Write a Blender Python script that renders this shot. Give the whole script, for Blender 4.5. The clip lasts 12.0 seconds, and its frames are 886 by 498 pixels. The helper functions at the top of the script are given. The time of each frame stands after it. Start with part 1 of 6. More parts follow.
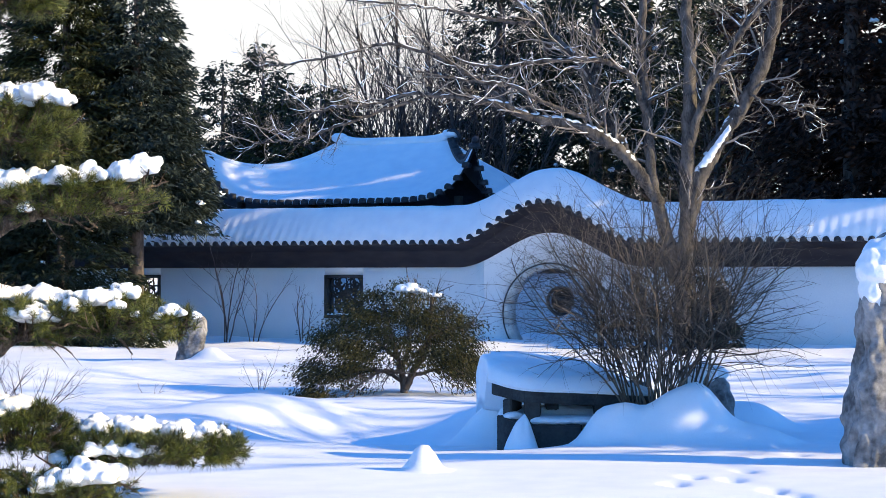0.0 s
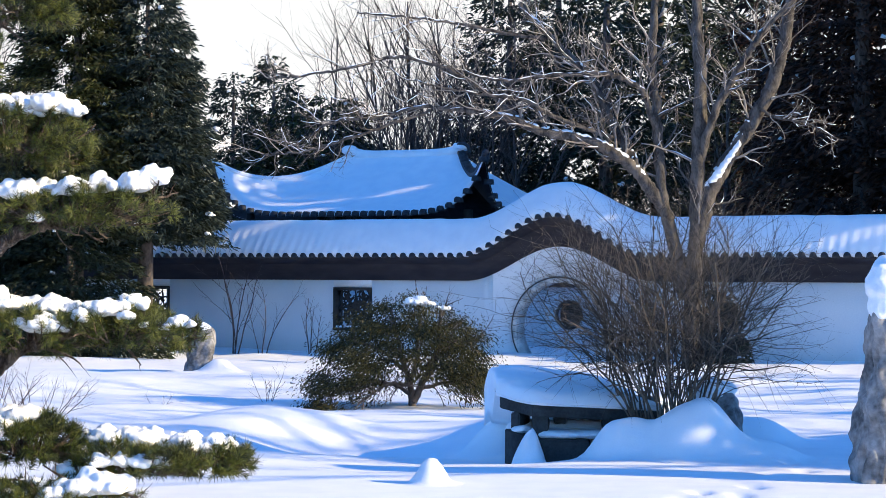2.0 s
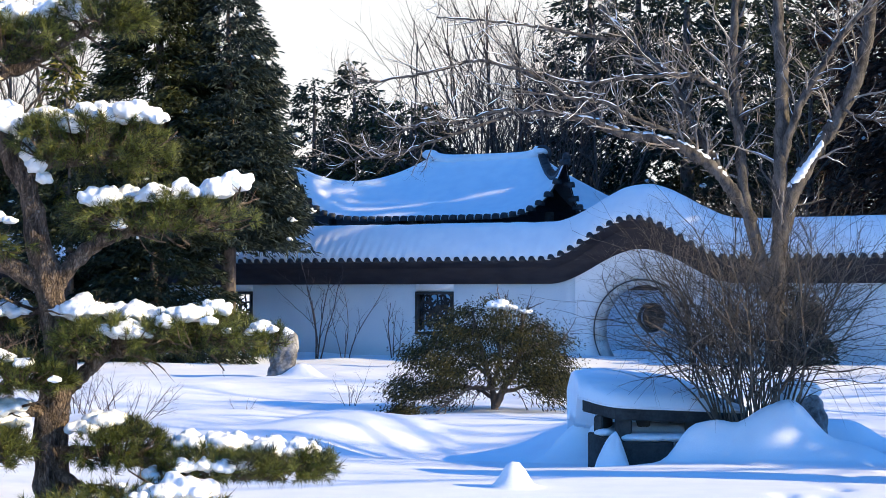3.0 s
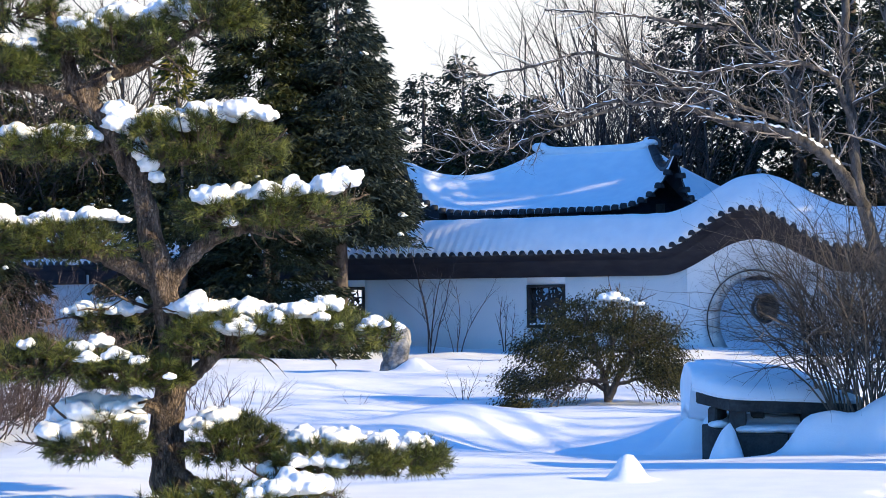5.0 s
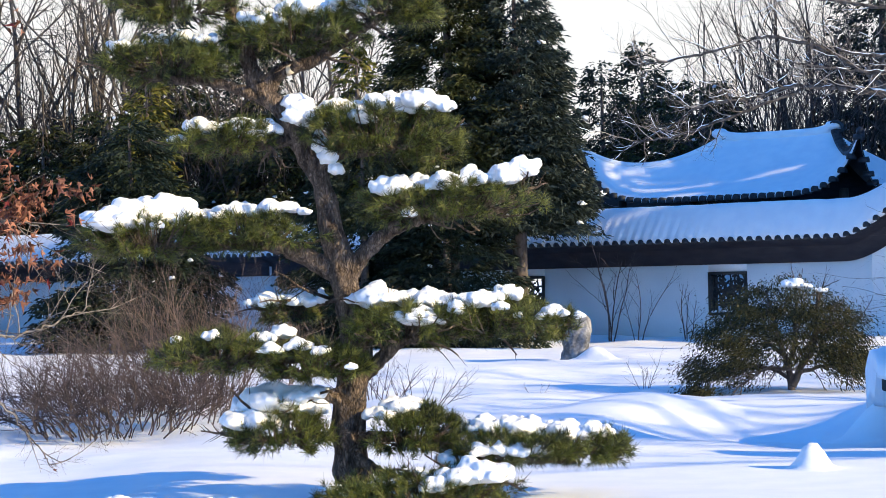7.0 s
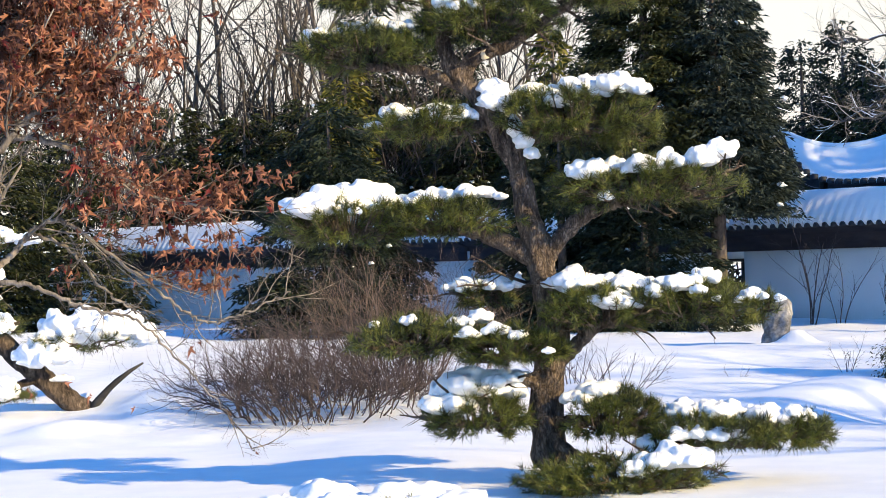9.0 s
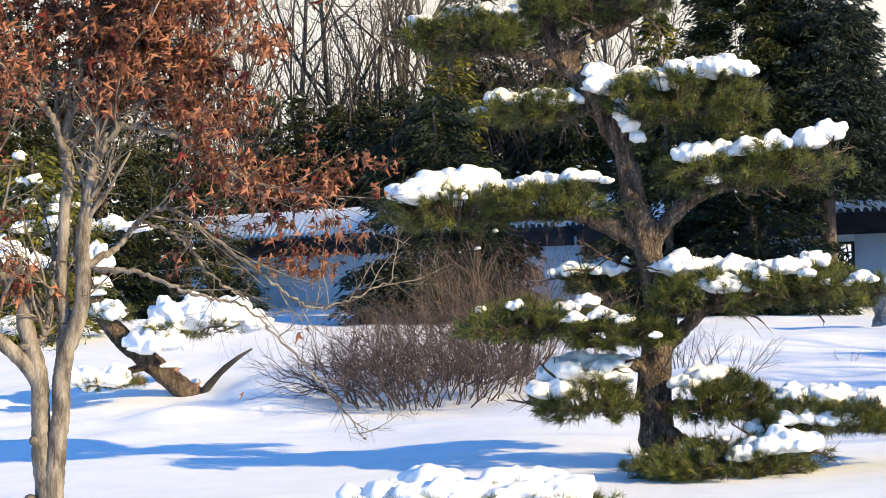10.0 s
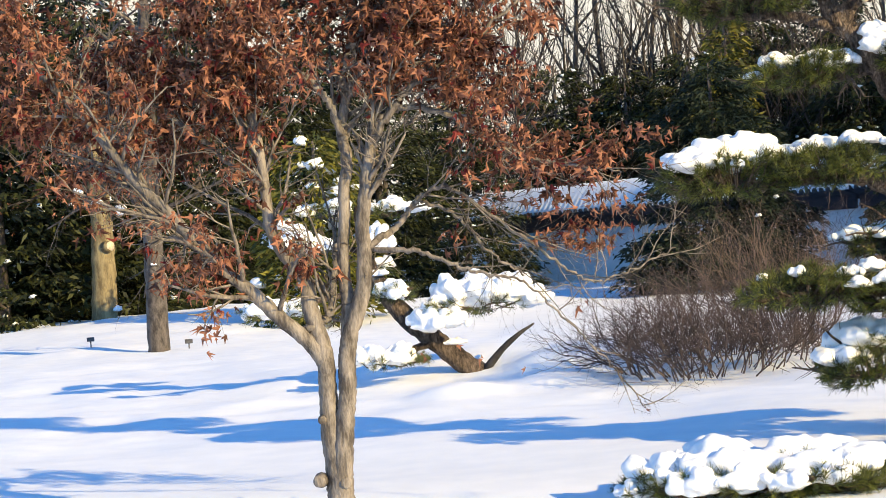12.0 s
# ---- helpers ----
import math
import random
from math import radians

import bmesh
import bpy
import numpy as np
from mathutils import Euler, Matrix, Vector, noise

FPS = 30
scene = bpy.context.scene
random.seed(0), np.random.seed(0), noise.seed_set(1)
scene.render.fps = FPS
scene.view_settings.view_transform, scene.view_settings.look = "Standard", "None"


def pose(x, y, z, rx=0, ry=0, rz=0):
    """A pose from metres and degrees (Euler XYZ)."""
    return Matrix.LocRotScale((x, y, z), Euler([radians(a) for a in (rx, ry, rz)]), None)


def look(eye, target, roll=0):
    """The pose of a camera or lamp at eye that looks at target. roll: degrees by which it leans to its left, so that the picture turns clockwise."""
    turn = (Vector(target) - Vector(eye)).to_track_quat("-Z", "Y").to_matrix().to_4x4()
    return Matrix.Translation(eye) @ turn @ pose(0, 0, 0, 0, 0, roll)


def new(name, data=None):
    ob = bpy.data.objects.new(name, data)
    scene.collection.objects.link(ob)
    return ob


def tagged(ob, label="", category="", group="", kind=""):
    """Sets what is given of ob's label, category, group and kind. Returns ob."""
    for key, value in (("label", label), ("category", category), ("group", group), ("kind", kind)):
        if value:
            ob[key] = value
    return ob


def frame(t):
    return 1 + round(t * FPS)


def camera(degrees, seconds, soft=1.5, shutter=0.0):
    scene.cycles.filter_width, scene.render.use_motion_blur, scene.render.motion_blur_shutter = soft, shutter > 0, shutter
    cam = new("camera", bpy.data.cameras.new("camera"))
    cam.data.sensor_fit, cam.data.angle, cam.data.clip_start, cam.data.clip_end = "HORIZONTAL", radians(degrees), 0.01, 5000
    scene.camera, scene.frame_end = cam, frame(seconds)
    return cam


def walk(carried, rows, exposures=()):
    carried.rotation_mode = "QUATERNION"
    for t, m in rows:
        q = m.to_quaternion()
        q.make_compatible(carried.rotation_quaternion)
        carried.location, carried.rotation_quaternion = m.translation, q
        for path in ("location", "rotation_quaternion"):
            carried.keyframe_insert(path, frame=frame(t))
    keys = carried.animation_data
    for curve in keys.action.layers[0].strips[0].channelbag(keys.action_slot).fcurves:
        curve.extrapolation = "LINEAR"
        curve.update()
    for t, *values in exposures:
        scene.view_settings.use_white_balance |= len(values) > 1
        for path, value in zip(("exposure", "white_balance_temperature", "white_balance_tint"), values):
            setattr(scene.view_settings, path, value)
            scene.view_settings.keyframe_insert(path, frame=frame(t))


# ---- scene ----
# camera: seconds, x, y, turn to the left, tilt upwards, lean (metres, degrees)
EYE_Z = 1.5
cam = camera(25.00, 12.0, soft=0.7)
PATH = [
    (0, 0.000, -0.000, 0.000, 0.794, 0.000),
    (0.5, -0.000, 0.000, -0.060, 0.802, 0.007),
    (1, 0.000, 0.000, 0.024, 0.862, 0.121),
    (1.5, 0.000, 0.000, 0.050, 0.976, 0.350),
    (2, 0.001, 0.000, 0.269, 1.169, 0.422),
    (2.5, 0.003, 0.000, 1.733, 1.246, 0.156),
    (3, 0.005, 0.000, 2.606, 1.268, -0.018),
    (3.5, 0.007, 0.000, 3.723, 1.280, -0.289),
    (5.5, 0.013, 0.001, 6.951, 1.098, -0.946),
    (6, 0.016, 0.001, 8.639, 1.267, -1.237),
    (6.5, 0.019, 0.002, 9.945, 1.019, -1.323),
    (8.3, 0.026, 0.003, 13.925, 0.742, -1.645),
    (8.5, 0.028, 0.004, 14.614, 0.675, -1.824),
    (9, 0.031, 0.005, 16.637, 0.575, -1.686),
    (9.5, 0.034, 0.005, 18.222, 0.385, -1.706),
    (10, 0.037, 0.006, 19.713, 0.247, -2.038),
    (10.5, 0.041, 0.008, 21.993, 0.120, -2.663),
    (11, 0.044, 0.009, 24.044, 0.031, -3.012),
    (11.5, 0.048, 0.011, 25.881, -0.086, -3.628),
    (12, 0.051, 0.013, 27.753, -0.094, -4.082),
]
walk(cam, [(t, pose(x, y, EYE_Z, 90 + tilt, 0, turn) @ pose(0, 0, 0, 0, 0, lean)) for t, x, y, turn, tilt, lean in PATH],
     exposures=[(0.0, 1.02, 4920, 7), (6.0, 0.98, 4840, 7), (9.0, 1.02, 5150, 5), (12.0, 0.94, 5400, 2)])

# ---- light: low winter sun from the side, clear sky ----
SUN_AZ, SUN_EL = 106.0, 21.5          # degrees to the right of +y, degrees up
world = bpy.data.worlds.new("winter_sky")
scene.world = world
world.use_nodes = True
wn = world.node_tree.nodes
sky = wn.new("ShaderNodeTexSky")
sky.sky_type, sky.sun_disc = "NISHITA", False
sky.sun_elevation, sky.sun_rotation = radians(SUN_EL), radians(SUN_AZ)
sky.air_density, sky.dust_density, sky.ozone_density = 1.0, 0.0, 6.0
world.node_tree.links.new(sky.outputs[0], wn["Background"].inputs[0])
wn["Background"].inputs[1].default_value = 0.125
sun = new("sun", bpy.data.lights.new("sun", "SUN"))
sun.data.energy, sun.data.angle, sun.data.color = 4.4, radians(0.5), (1.0, 0.66, 0.26)
sa, se = radians(SUN_AZ), radians(SUN_EL)
SUN_DIR = Vector((math.sin(sa) * math.cos(se), math.cos(sa) * math.cos(se), math.sin(se)))
sun.matrix_world = look(SUN_DIR * 100, (0, 0, 0))


# ---- materials ----
def mat(name, low, high, scale=8.0, rough=0.8, bump=0.2, fine=60.0, spread=(0.35, 0.65), stretch=(1, 1, 1), island=0.0, spec=0.3, trans=0.0):
    """Two colours mixed by noise at two scales, with fine relief."""
    m = bpy.data.materials.new(name)
    m.use_nodes = True
    nt = m.node_tree
    n, ln = nt.nodes, nt.links
    b = n["Principled BSDF"]
    co = n.new("ShaderNodeTexCoord")
    mp = n.new("ShaderNodeMapping")
    mp.inputs["Scale"].default_value = stretch
    ln.new(co.outputs["Object"], mp.inputs[0])
    a = n.new("ShaderNodeTexNoise")
    a.inputs["Scale"].default_value, a.inputs["Detail"].default_value = scale, 6
    f = n.new("ShaderNodeTexNoise")
    f.inputs["Scale"].default_value, f.inputs["Detail"].default_value = fine, 4
    for q in (a, f):
        ln.new(mp.outputs[0], q.inputs["Vector"])
    mix = n.new("ShaderNodeMath")
    mix.operation = "MULTIPLY_ADD"
    ln.new(f.outputs[0], mix.inputs[0])
    mix.inputs[1].default_value = 0.4
    sub = n.new("ShaderNodeMath")
    sub.operation = "MULTIPLY_ADD"
    ln.new(a.outputs[0], sub.inputs[0])
    sub.inputs[1].default_value, sub.inputs[2].default_value = 0.9, -0.15
    ln.new(sub.outputs[0], mix.inputs[2])
    last = mix.outputs[0]
    if island:
        g = n.new("ShaderNodeNewGeometry")
        k = n.new("ShaderNodeMath")
        k.operation = "MULTIPLY_ADD"
        ln.new(g.outputs["Random Per Island"], k.inputs[0])
        k.inputs[1].default_value = island
        ln.new(last, k.inputs[2])
        k2 = n.new("ShaderNodeMath")
        k2.operation = "SUBTRACT"
        ln.new(k.outputs[0], k2.inputs[0])
        k2.inputs[1].default_value = island / 2
        last = k2.outputs[0]
    r = n.new("ShaderNodeValToRGB")
    r.color_ramp.elements[0].position, r.color_ramp.elements[1].position = spread
    r.color_ramp.elements[0].color, r.color_ramp.elements[1].color = (*low, 1), (*high, 1)
    ln.new(last, r.inputs[0])
    ln.new(r.outputs[0], b.inputs["Base Color"])
    b.inputs["Roughness"].default_value = rough
    b.inputs["Specular IOR Level"].default_value = spec
    if bump:
        bp = n.new("ShaderNodeBump")
        bp.inputs["Strength"].default_value, bp.inputs["Distance"].default_value = bump, 0.02
        ln.new(mix.outputs[0], bp.inputs["Height"])
        ln.new(bp.outputs[0], b.inputs["Normal"])
    if trans:
        t = n.new("ShaderNodeBsdfTranslucent")
        ln.new(r.outputs[0], t.inputs["Color"])
        ms = n.new("ShaderNodeMixShader")
        ms.inputs[0].default_value = trans
        ln.new(b.outputs[0], ms.inputs[1])
        ln.new(t.outputs[0], ms.inputs[2])
        ln.new(ms.outputs[0], n["Material Output"].inputs["Surface"])
    return m


M_SNOW = mat("snow", (0.86, 0.87, 0.89), (0.93, 0.93, 0.93), 3.0, 0.75, 0.25, 70.0, spec=0.2)
M_SNOW_CAP = mat("snow_cap", (0.84, 0.85, 0.86), (0.93, 0.93, 0.93), 14.0, 0.75, 0.4, 70.0, spec=0.2)
M_PLASTER = mat("white_plaster", (0.72, 0.73, 0.74), (0.82, 0.82, 0.81), 0.7, 0.85, 0.08, 30.0)
M_FRIEZE = mat("dark_frieze", (0.018, 0.016, 0.02), (0.04, 0.034, 0.036), 2.0, 0.6, 0.15, 40.0, stretch=(1, 1, 3))
M_TILE = mat("dark_tile", (0.018, 0.019, 0.022), (0.05, 0.05, 0.055), 6.0, 0.55, 0.2, 50.0)
M_LATTICE = mat("dark_lattice", (0.02, 0.018, 0.017), (0.05, 0.045, 0.04), 6.0, 0.6, 0.1, 50.0)
M_STONE_RING = mat("pale_stone", (0.42, 0.41, 0.38), (0.66, 0.64, 0.6), 5.0, 0.8, 0.3, 50.0)
M_ROCK = mat("limestone", (0.085, 0.082, 0.08), (0.36, 0.345, 0.335), 3.6, 0.88, 1.0, 22.0, spread=(0.36, 0.66))
M_SLAB = mat("dark_slab", (0.014, 0.016, 0.017), (0.05, 0.053, 0.052), 4.0, 0.7, 0.4, 40.0)
M_BARK_PINE = mat("pine_bark", (0.06, 0.043, 0.032), (0.32, 0.24, 0.175), 11.0, 0.9, 0.5, 45.0, spread=(0.36, 0.68), stretch=(1, 1, 0.35))


def add_plates(m, scale=62.0, flat=0.3):
    """Dark cracks between raised bark plates."""
    nt = m.node_tree
    n, ln = nt.nodes, nt.links
    b = n["Principled BSDF"]
    co = n.new("ShaderNodeTexCoord")
    mp = n.new("ShaderNodeMapping")
    mp.inputs["Scale"].default_value = (1, 1, flat)
    ln.new(co.outputs["Object"], mp.inputs[0])
    wob = n.new("ShaderNodeTexNoise")
    wob.inputs["Scale"].default_value = 18
    ln.new(mp.outputs[0], wob.inputs["Vector"])
    mixv = n.new("ShaderNodeVectorMath")
    mixv.operation = "MULTIPLY_ADD"
    ln.new(wob.outputs["Color"], mixv.inputs[0])
    mixv.inputs[1].default_value = (0.11, 0.11, 0.07)
    ln.new(mp.outputs[0], mixv.inputs[2])
    vo = n.new("ShaderNodeTexVoronoi")
    vo.feature = "DISTANCE_TO_EDGE"
    vo.inputs["Scale"].default_value = scale
    ln.new(mixv.outputs[0], vo.inputs["Vector"])
    rp = n.new("ShaderNodeValToRGB")
    rp.color_ramp.elements[0].position, rp.color_ramp.elements[1].position = 0.0, 0.22
    rp.color_ramp.elements[0].color = (0.16, 0.14, 0.13, 1)
    ln.new(vo.outputs["Distance"], rp.inputs[0])
    mul = n.new("ShaderNodeMixRGB")
    mul.blend_type = "MULTIPLY"
    mul.inputs[0].default_value = 0.4
    old = b.inputs["Base Color"].links[0].from_socket
    ln.new(old, mul.inputs[1])
    ln.new(rp.outputs[0], mul.inputs[2])
    ln.new(mul.outputs[0], b.inputs["Base Color"])
    bp = n.new("ShaderNodeBump")
    bp.inputs["Strength"].default_value, bp.inputs["Distance"].default_value = 1.0, 0.03
    ln.new(rp.outputs[0], bp.inputs["Height"])
    ln.new(b.inputs["Normal"].links[0].from_socket, bp.inputs["Normal"])
    ln.new(bp.outputs[0], b.inputs["Normal"])


add_plates(M_BARK_PINE)
M_BARK_GREY = mat("grey_bark", (0.036, 0.03, 0.026), (0.13, 0.11, 0.094), 12.0, 0.85, 0.6, 60.0, stretch=(1, 1, 0.4))
M_BARK_OLD = mat("old_bark", (0.03, 0.026, 0.023), (0.135, 0.117, 0.1), 8.0, 0.88, 0.7, 40.0, stretch=(1, 1, 0.4))
M_TWIG_OLD = mat("pale_grey_twig", (0.09, 0.078, 0.068), (0.3, 0.26, 0.22), 5.0, 0.8, 0.2, 60.0, island=0.5)
M_BARK_MAPLE = mat("maple_bark", (0.075, 0.062, 0.05), (0.31, 0.265, 0.215), 16.0, 0.85, 0.7, 90.0, spread=(0.36, 0.68), stretch=(1, 1, 0.3))
M_BARK_DARK = mat("dark_bark", (0.05, 0.04, 0.034), (0.16, 0.13, 0.11), 8.0, 0.9, 0.4, 40.0, stretch=(1, 1, 0.4))
M_BARK_OCHRE = mat("ochre_bark", (0.12, 0.09, 0.045), (0.3, 0.24, 0.12), 10.0, 0.9, 0.8, 50.0, stretch=(1, 1, 0.25))
M_TWIG = mat("brown_twig", (0.06, 0.042, 0.032), (0.2, 0.145, 0.11), 5.0, 0.8, 0.2, 60.0, island=0.4)
M_TWIG_GATE = mat("dark_grey_twig", (0.03, 0.024, 0.018), (0.17, 0.135, 0.095), 5.0, 0.8, 0.2, 60.0, island=0.5)
M_TWIG_FAR = mat("far_dark_twig", (0.03, 0.024, 0.021), (0.11, 0.085, 0.07), 3.0, 0.85, 0.1, 40.0, island=0.4)
M_RUST = mat("rust_brown_needle", (0.012, 0.008, 0.006), (0.075, 0.038, 0.022), 1.2, 0.7, 0.0, 12.0, island=0.5, trans=0.15)
M_TWIG_DARK = mat("purple_brown_twig", (0.035, 0.026, 0.024), (0.13, 0.098, 0.088), 5.0, 0.8, 0.2, 60.0, island=0.4)
M_NEEDLE = mat("pine_needle", (0.006, 0.013, 0.006), (0.17, 0.18, 0.028), 4.0, 0.45, 0.0, 30.0, island=0.6, spec=0.4, trans=0.12)
M_SPRUCE = mat("spruce_green", (0.008, 0.014, 0.008), (0.026, 0.036, 0.016), 1.2, 0.6, 0.0, 12.0, island=0.5, trans=0.15)
M_SPRUCE_BLUE = mat("spruce_blue", (0.012, 0.02, 0.016), (0.05, 0.064, 0.05), 1.2, 0.6, 0.0, 12.0, island=0.5, trans=0.15)
M_CEDAR = mat("cedar_olive", (0.01, 0.014, 0.005), (0.055, 0.06, 0.014), 1.2, 0.6, 0.0, 12.0, island=0.5, trans=0.2)
M_CEDAR_YELLOW = mat("cedar_yellow", (0.04, 0.05, 0.01), (0.21, 0.19, 0.025), 1.2, 0.6, 0.0, 12.0, island=0.5, trans=0.25)
M_YEW = mat("yew_leaf", (0.01, 0.015, 0.006), (0.09, 0.078, 0.02), 2.5, 0.55, 0.0, 20.0, island=0.6, trans=0.2)
M_LEAF = mat("dry_leaf", (0.085, 0.034, 0.018), (0.4, 0.18, 0.1), 2.2, 0.7, 0.0, 30.0, island=0.7, trans=0.3)
M_LEAF_RED = mat("red_leaf", (0.12, 0.015, 0.015), (0.26, 0.05, 0.035), 2.2, 0.7, 0.0, 30.0, island=0.6, trans=0.3)
# black base with warm emission: sky brightness put into the sheet itself
M_SKY_GLOW = bpy.data.materials.new("pale_sky_glow")
M_SKY_GLOW.use_nodes = True
hz = M_SKY_GLOW.node_tree.nodes["Principled BSDF"]
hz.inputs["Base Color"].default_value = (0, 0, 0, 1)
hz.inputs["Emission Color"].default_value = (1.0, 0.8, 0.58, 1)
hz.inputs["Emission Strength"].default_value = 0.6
M_CUT = mat("cut_wood", (0.5, 0.4, 0.25), (0.66, 0.56, 0.38), 20.0, 0.8, 0.1, 80.0)
M_METAL = mat("dark_metal", (0.05, 0.05, 0.055), (0.12, 0.12, 0.12), 20.0, 0.5, 0.1, 80.0)


# ---- mesh helpers ----
def mesh_of(name, verts, faces, material, smooth=False):
    me = bpy.data.meshes.new(name)
    verts = np.asarray(verts, dtype=np.float32).reshape(-1, 3)
    if isinstance(faces, np.ndarray):
        k = faces.shape[1]
        loops = faces.astype(np.int32).ravel()
        starts = np.arange(0, len(loops), k, dtype=np.int32)
    else:
        loops = np.array([i for f in faces for i in f], dtype=np.int32)
        starts = np.cumsum([0] + [len(f) for f in faces][:-1]).astype(np.int32)
    me.vertices.add(len(verts))
    me.vertices.foreach_set("co", verts.ravel())
    me.loops.add(len(loops))
    me.loops.foreach_set("vertex_index", loops)
    me.polygons.add(len(starts))
    me.polygons.foreach_set("loop_start", starts)
    me.update(calc_edges=True)
    me.validate()
    if smooth:
        me.polygons.foreach_set("use_smooth", np.ones(len(me.polygons), dtype=bool))
    me.materials.append(material)
    return me


def part(name, data, parent=None, label="", at=None):
    """Links a mesh as one object under a thing or a part."""
    ob = new(name, data)
    if parent:
        ob.parent = parent
    if at:
        ob.matrix_basis = at
    return tagged(ob, label=label)


def thing(name, x, y, z, label, category, group="", kind="", turn=0):
    """An empty at the base of a thing."""
    ob = new(name)
    ob.empty_display_size = 0.2
    ob.matrix_basis = pose(x, y, z, 0, 0, turn)
    return tagged(ob, label, category, group, kind)


class Geo:
    """Collects vertices and faces."""

    def __init__(self):
        self.v, self.f = [], []

    def add(self, verts, faces):
        k = len(self.v)
        self.v.extend(verts)
        self.f.extend([tuple(i + k for i in q) for q in faces])

    def tube(self, pts, radii, sides=6, squash=1.0, cap=True):
        k = len(self.v)
        n = len(pts)
        for i, p in enumerate(pts):
            a, b = pts[max(i - 1, 0)], pts[min(i + 1, n - 1)]
            d = (b - a)
            d = d.normalized() if d.length > 1e-6 else Vector((0, 0, 1))
            e = d.cross(Vector((0.31, 0.17, 0.93)) if abs(d.z) < 0.9 else Vector((1, 0.1, 0))).normalized()
            g = d.cross(e)
            for j in range(sides):
                an = 2 * math.pi * j / sides
                q = (e * math.cos(an) + g * math.sin(an)) * radii[i]
                self.v.append((p.x + q.x, p.y + q.y, p.z + q.z * squash))
        for i in range(n - 1):
            for j in range(sides):
                j2 = (j + 1) % sides
                self.f.append((k + i * sides + j, k + i * sides + j2, k + (i + 1) * sides + j2, k + (i + 1) * sides + j))
        if cap:
            self.f.append(tuple(k + j for j in range(sides))[::-1])
            self.f.append(tuple(k + (n - 1) * sides + j for j in range(sides)))

    def box(self, x0, x1, y0, y1, z0, z1):
        v = [(x, y, z) for z in (z0, z1) for y in (y0, y1) for x in (x0, x1)]
        self.add(v, [(0, 2, 3, 1), (4, 5, 7, 6), (0, 1, 5, 4), (2, 6, 7, 3), (0, 4, 6, 2), (1, 3, 7, 5)])

    def mesh(self, name, material, smooth=True):
        return mesh_of(name, self.v, self.f, material, smooth)


def vec(*a):
    return Vector(a)


def spline(pts, n):
    """n + 1 points on a smooth line through pts."""
    pts = [Vector(p) for p in pts]
    out = []
    m = len(pts) - 1
    for i in range(n + 1):
        u = i / n * m
        k = min(int(u), m - 1)
        f = u - k
        p0, p1, p2, p3 = pts[max(k - 1, 0)], pts[k], pts[k + 1], pts[min(k + 2, m)]
        out.append(0.5 * ((2 * p1) + (p2 - p0) * f + (2 * p0 - 5 * p1 + 4 * p2 - p3) * f * f + (3 * p1 - p0 - 3 * p2 + p3) * f ** 3))
    return out


def lerp_list(vals, n):
    return [float(np.interp(i / n, np.linspace(0, 1, len(vals)), vals)) for i in range(n + 1)]


def rand_dir(rng):
    z = rng.uniform(-1, 1)
    a = rng.uniform(0, 2 * math.pi)
    s = math.sqrt(1 - z * z)
    return Vector((s * math.cos(a), s * math.sin(a), z))


def grow(geo, rng, p, d, length, r, level, spec, tips=None, limbs=None):
    """A branch with its side branches. spec: a row for each level of (pieces, wander, lift, children, angle, child length, from)."""
    pieces, wander, lift, kids, angle, short, first = spec[level]
    pts, rad = [p.copy()], [r]
    end = 0.35 if level < len(spec) - 1 else 0.15
    d = d.normalized()
    for i in range(pieces):
        d = (d + rand_dir(rng) * wander + Vector((0, 0, lift))).normalized()
        p = p + d * (length / pieces)
        pts.append(p.copy())
        rad.append(r * (1 - (1 - end) * (i + 1) / pieces))
    geo.tube(pts, rad, 7 if level == 0 else (5 if level == 1 else 3), cap=level < 2)
    if limbs is not None and level <= 2:
        limbs.append((pts, rad, level))
    if tips is not None and level >= len(spec) - 2:
        tips.append(pts)
    if level + 1 < len(spec):
        for c in range(kids):
            u = first + (1 - first) * (c + rng.random()) / kids
            k = min(int(u * pieces), pieces - 1)
            q = pts[k].lerp(pts[k + 1], u * pieces - k)
            dd = (pts[k + 1] - pts[k]).normalized()
            side = dd.cross(rand_dir(rng)).normalized()
            an = radians(angle * rng.uniform(0.7, 1.3))
            nd = dd * math.cos(an) + side * math.sin(an)
            grow(geo, rng, q, nd, length * short * rng.uniform(0.65, 1.2) * (1.15 - 0.5 * u), rad[k] * rng.uniform(0.45, 0.7), level + 1, spec, tips, limbs)


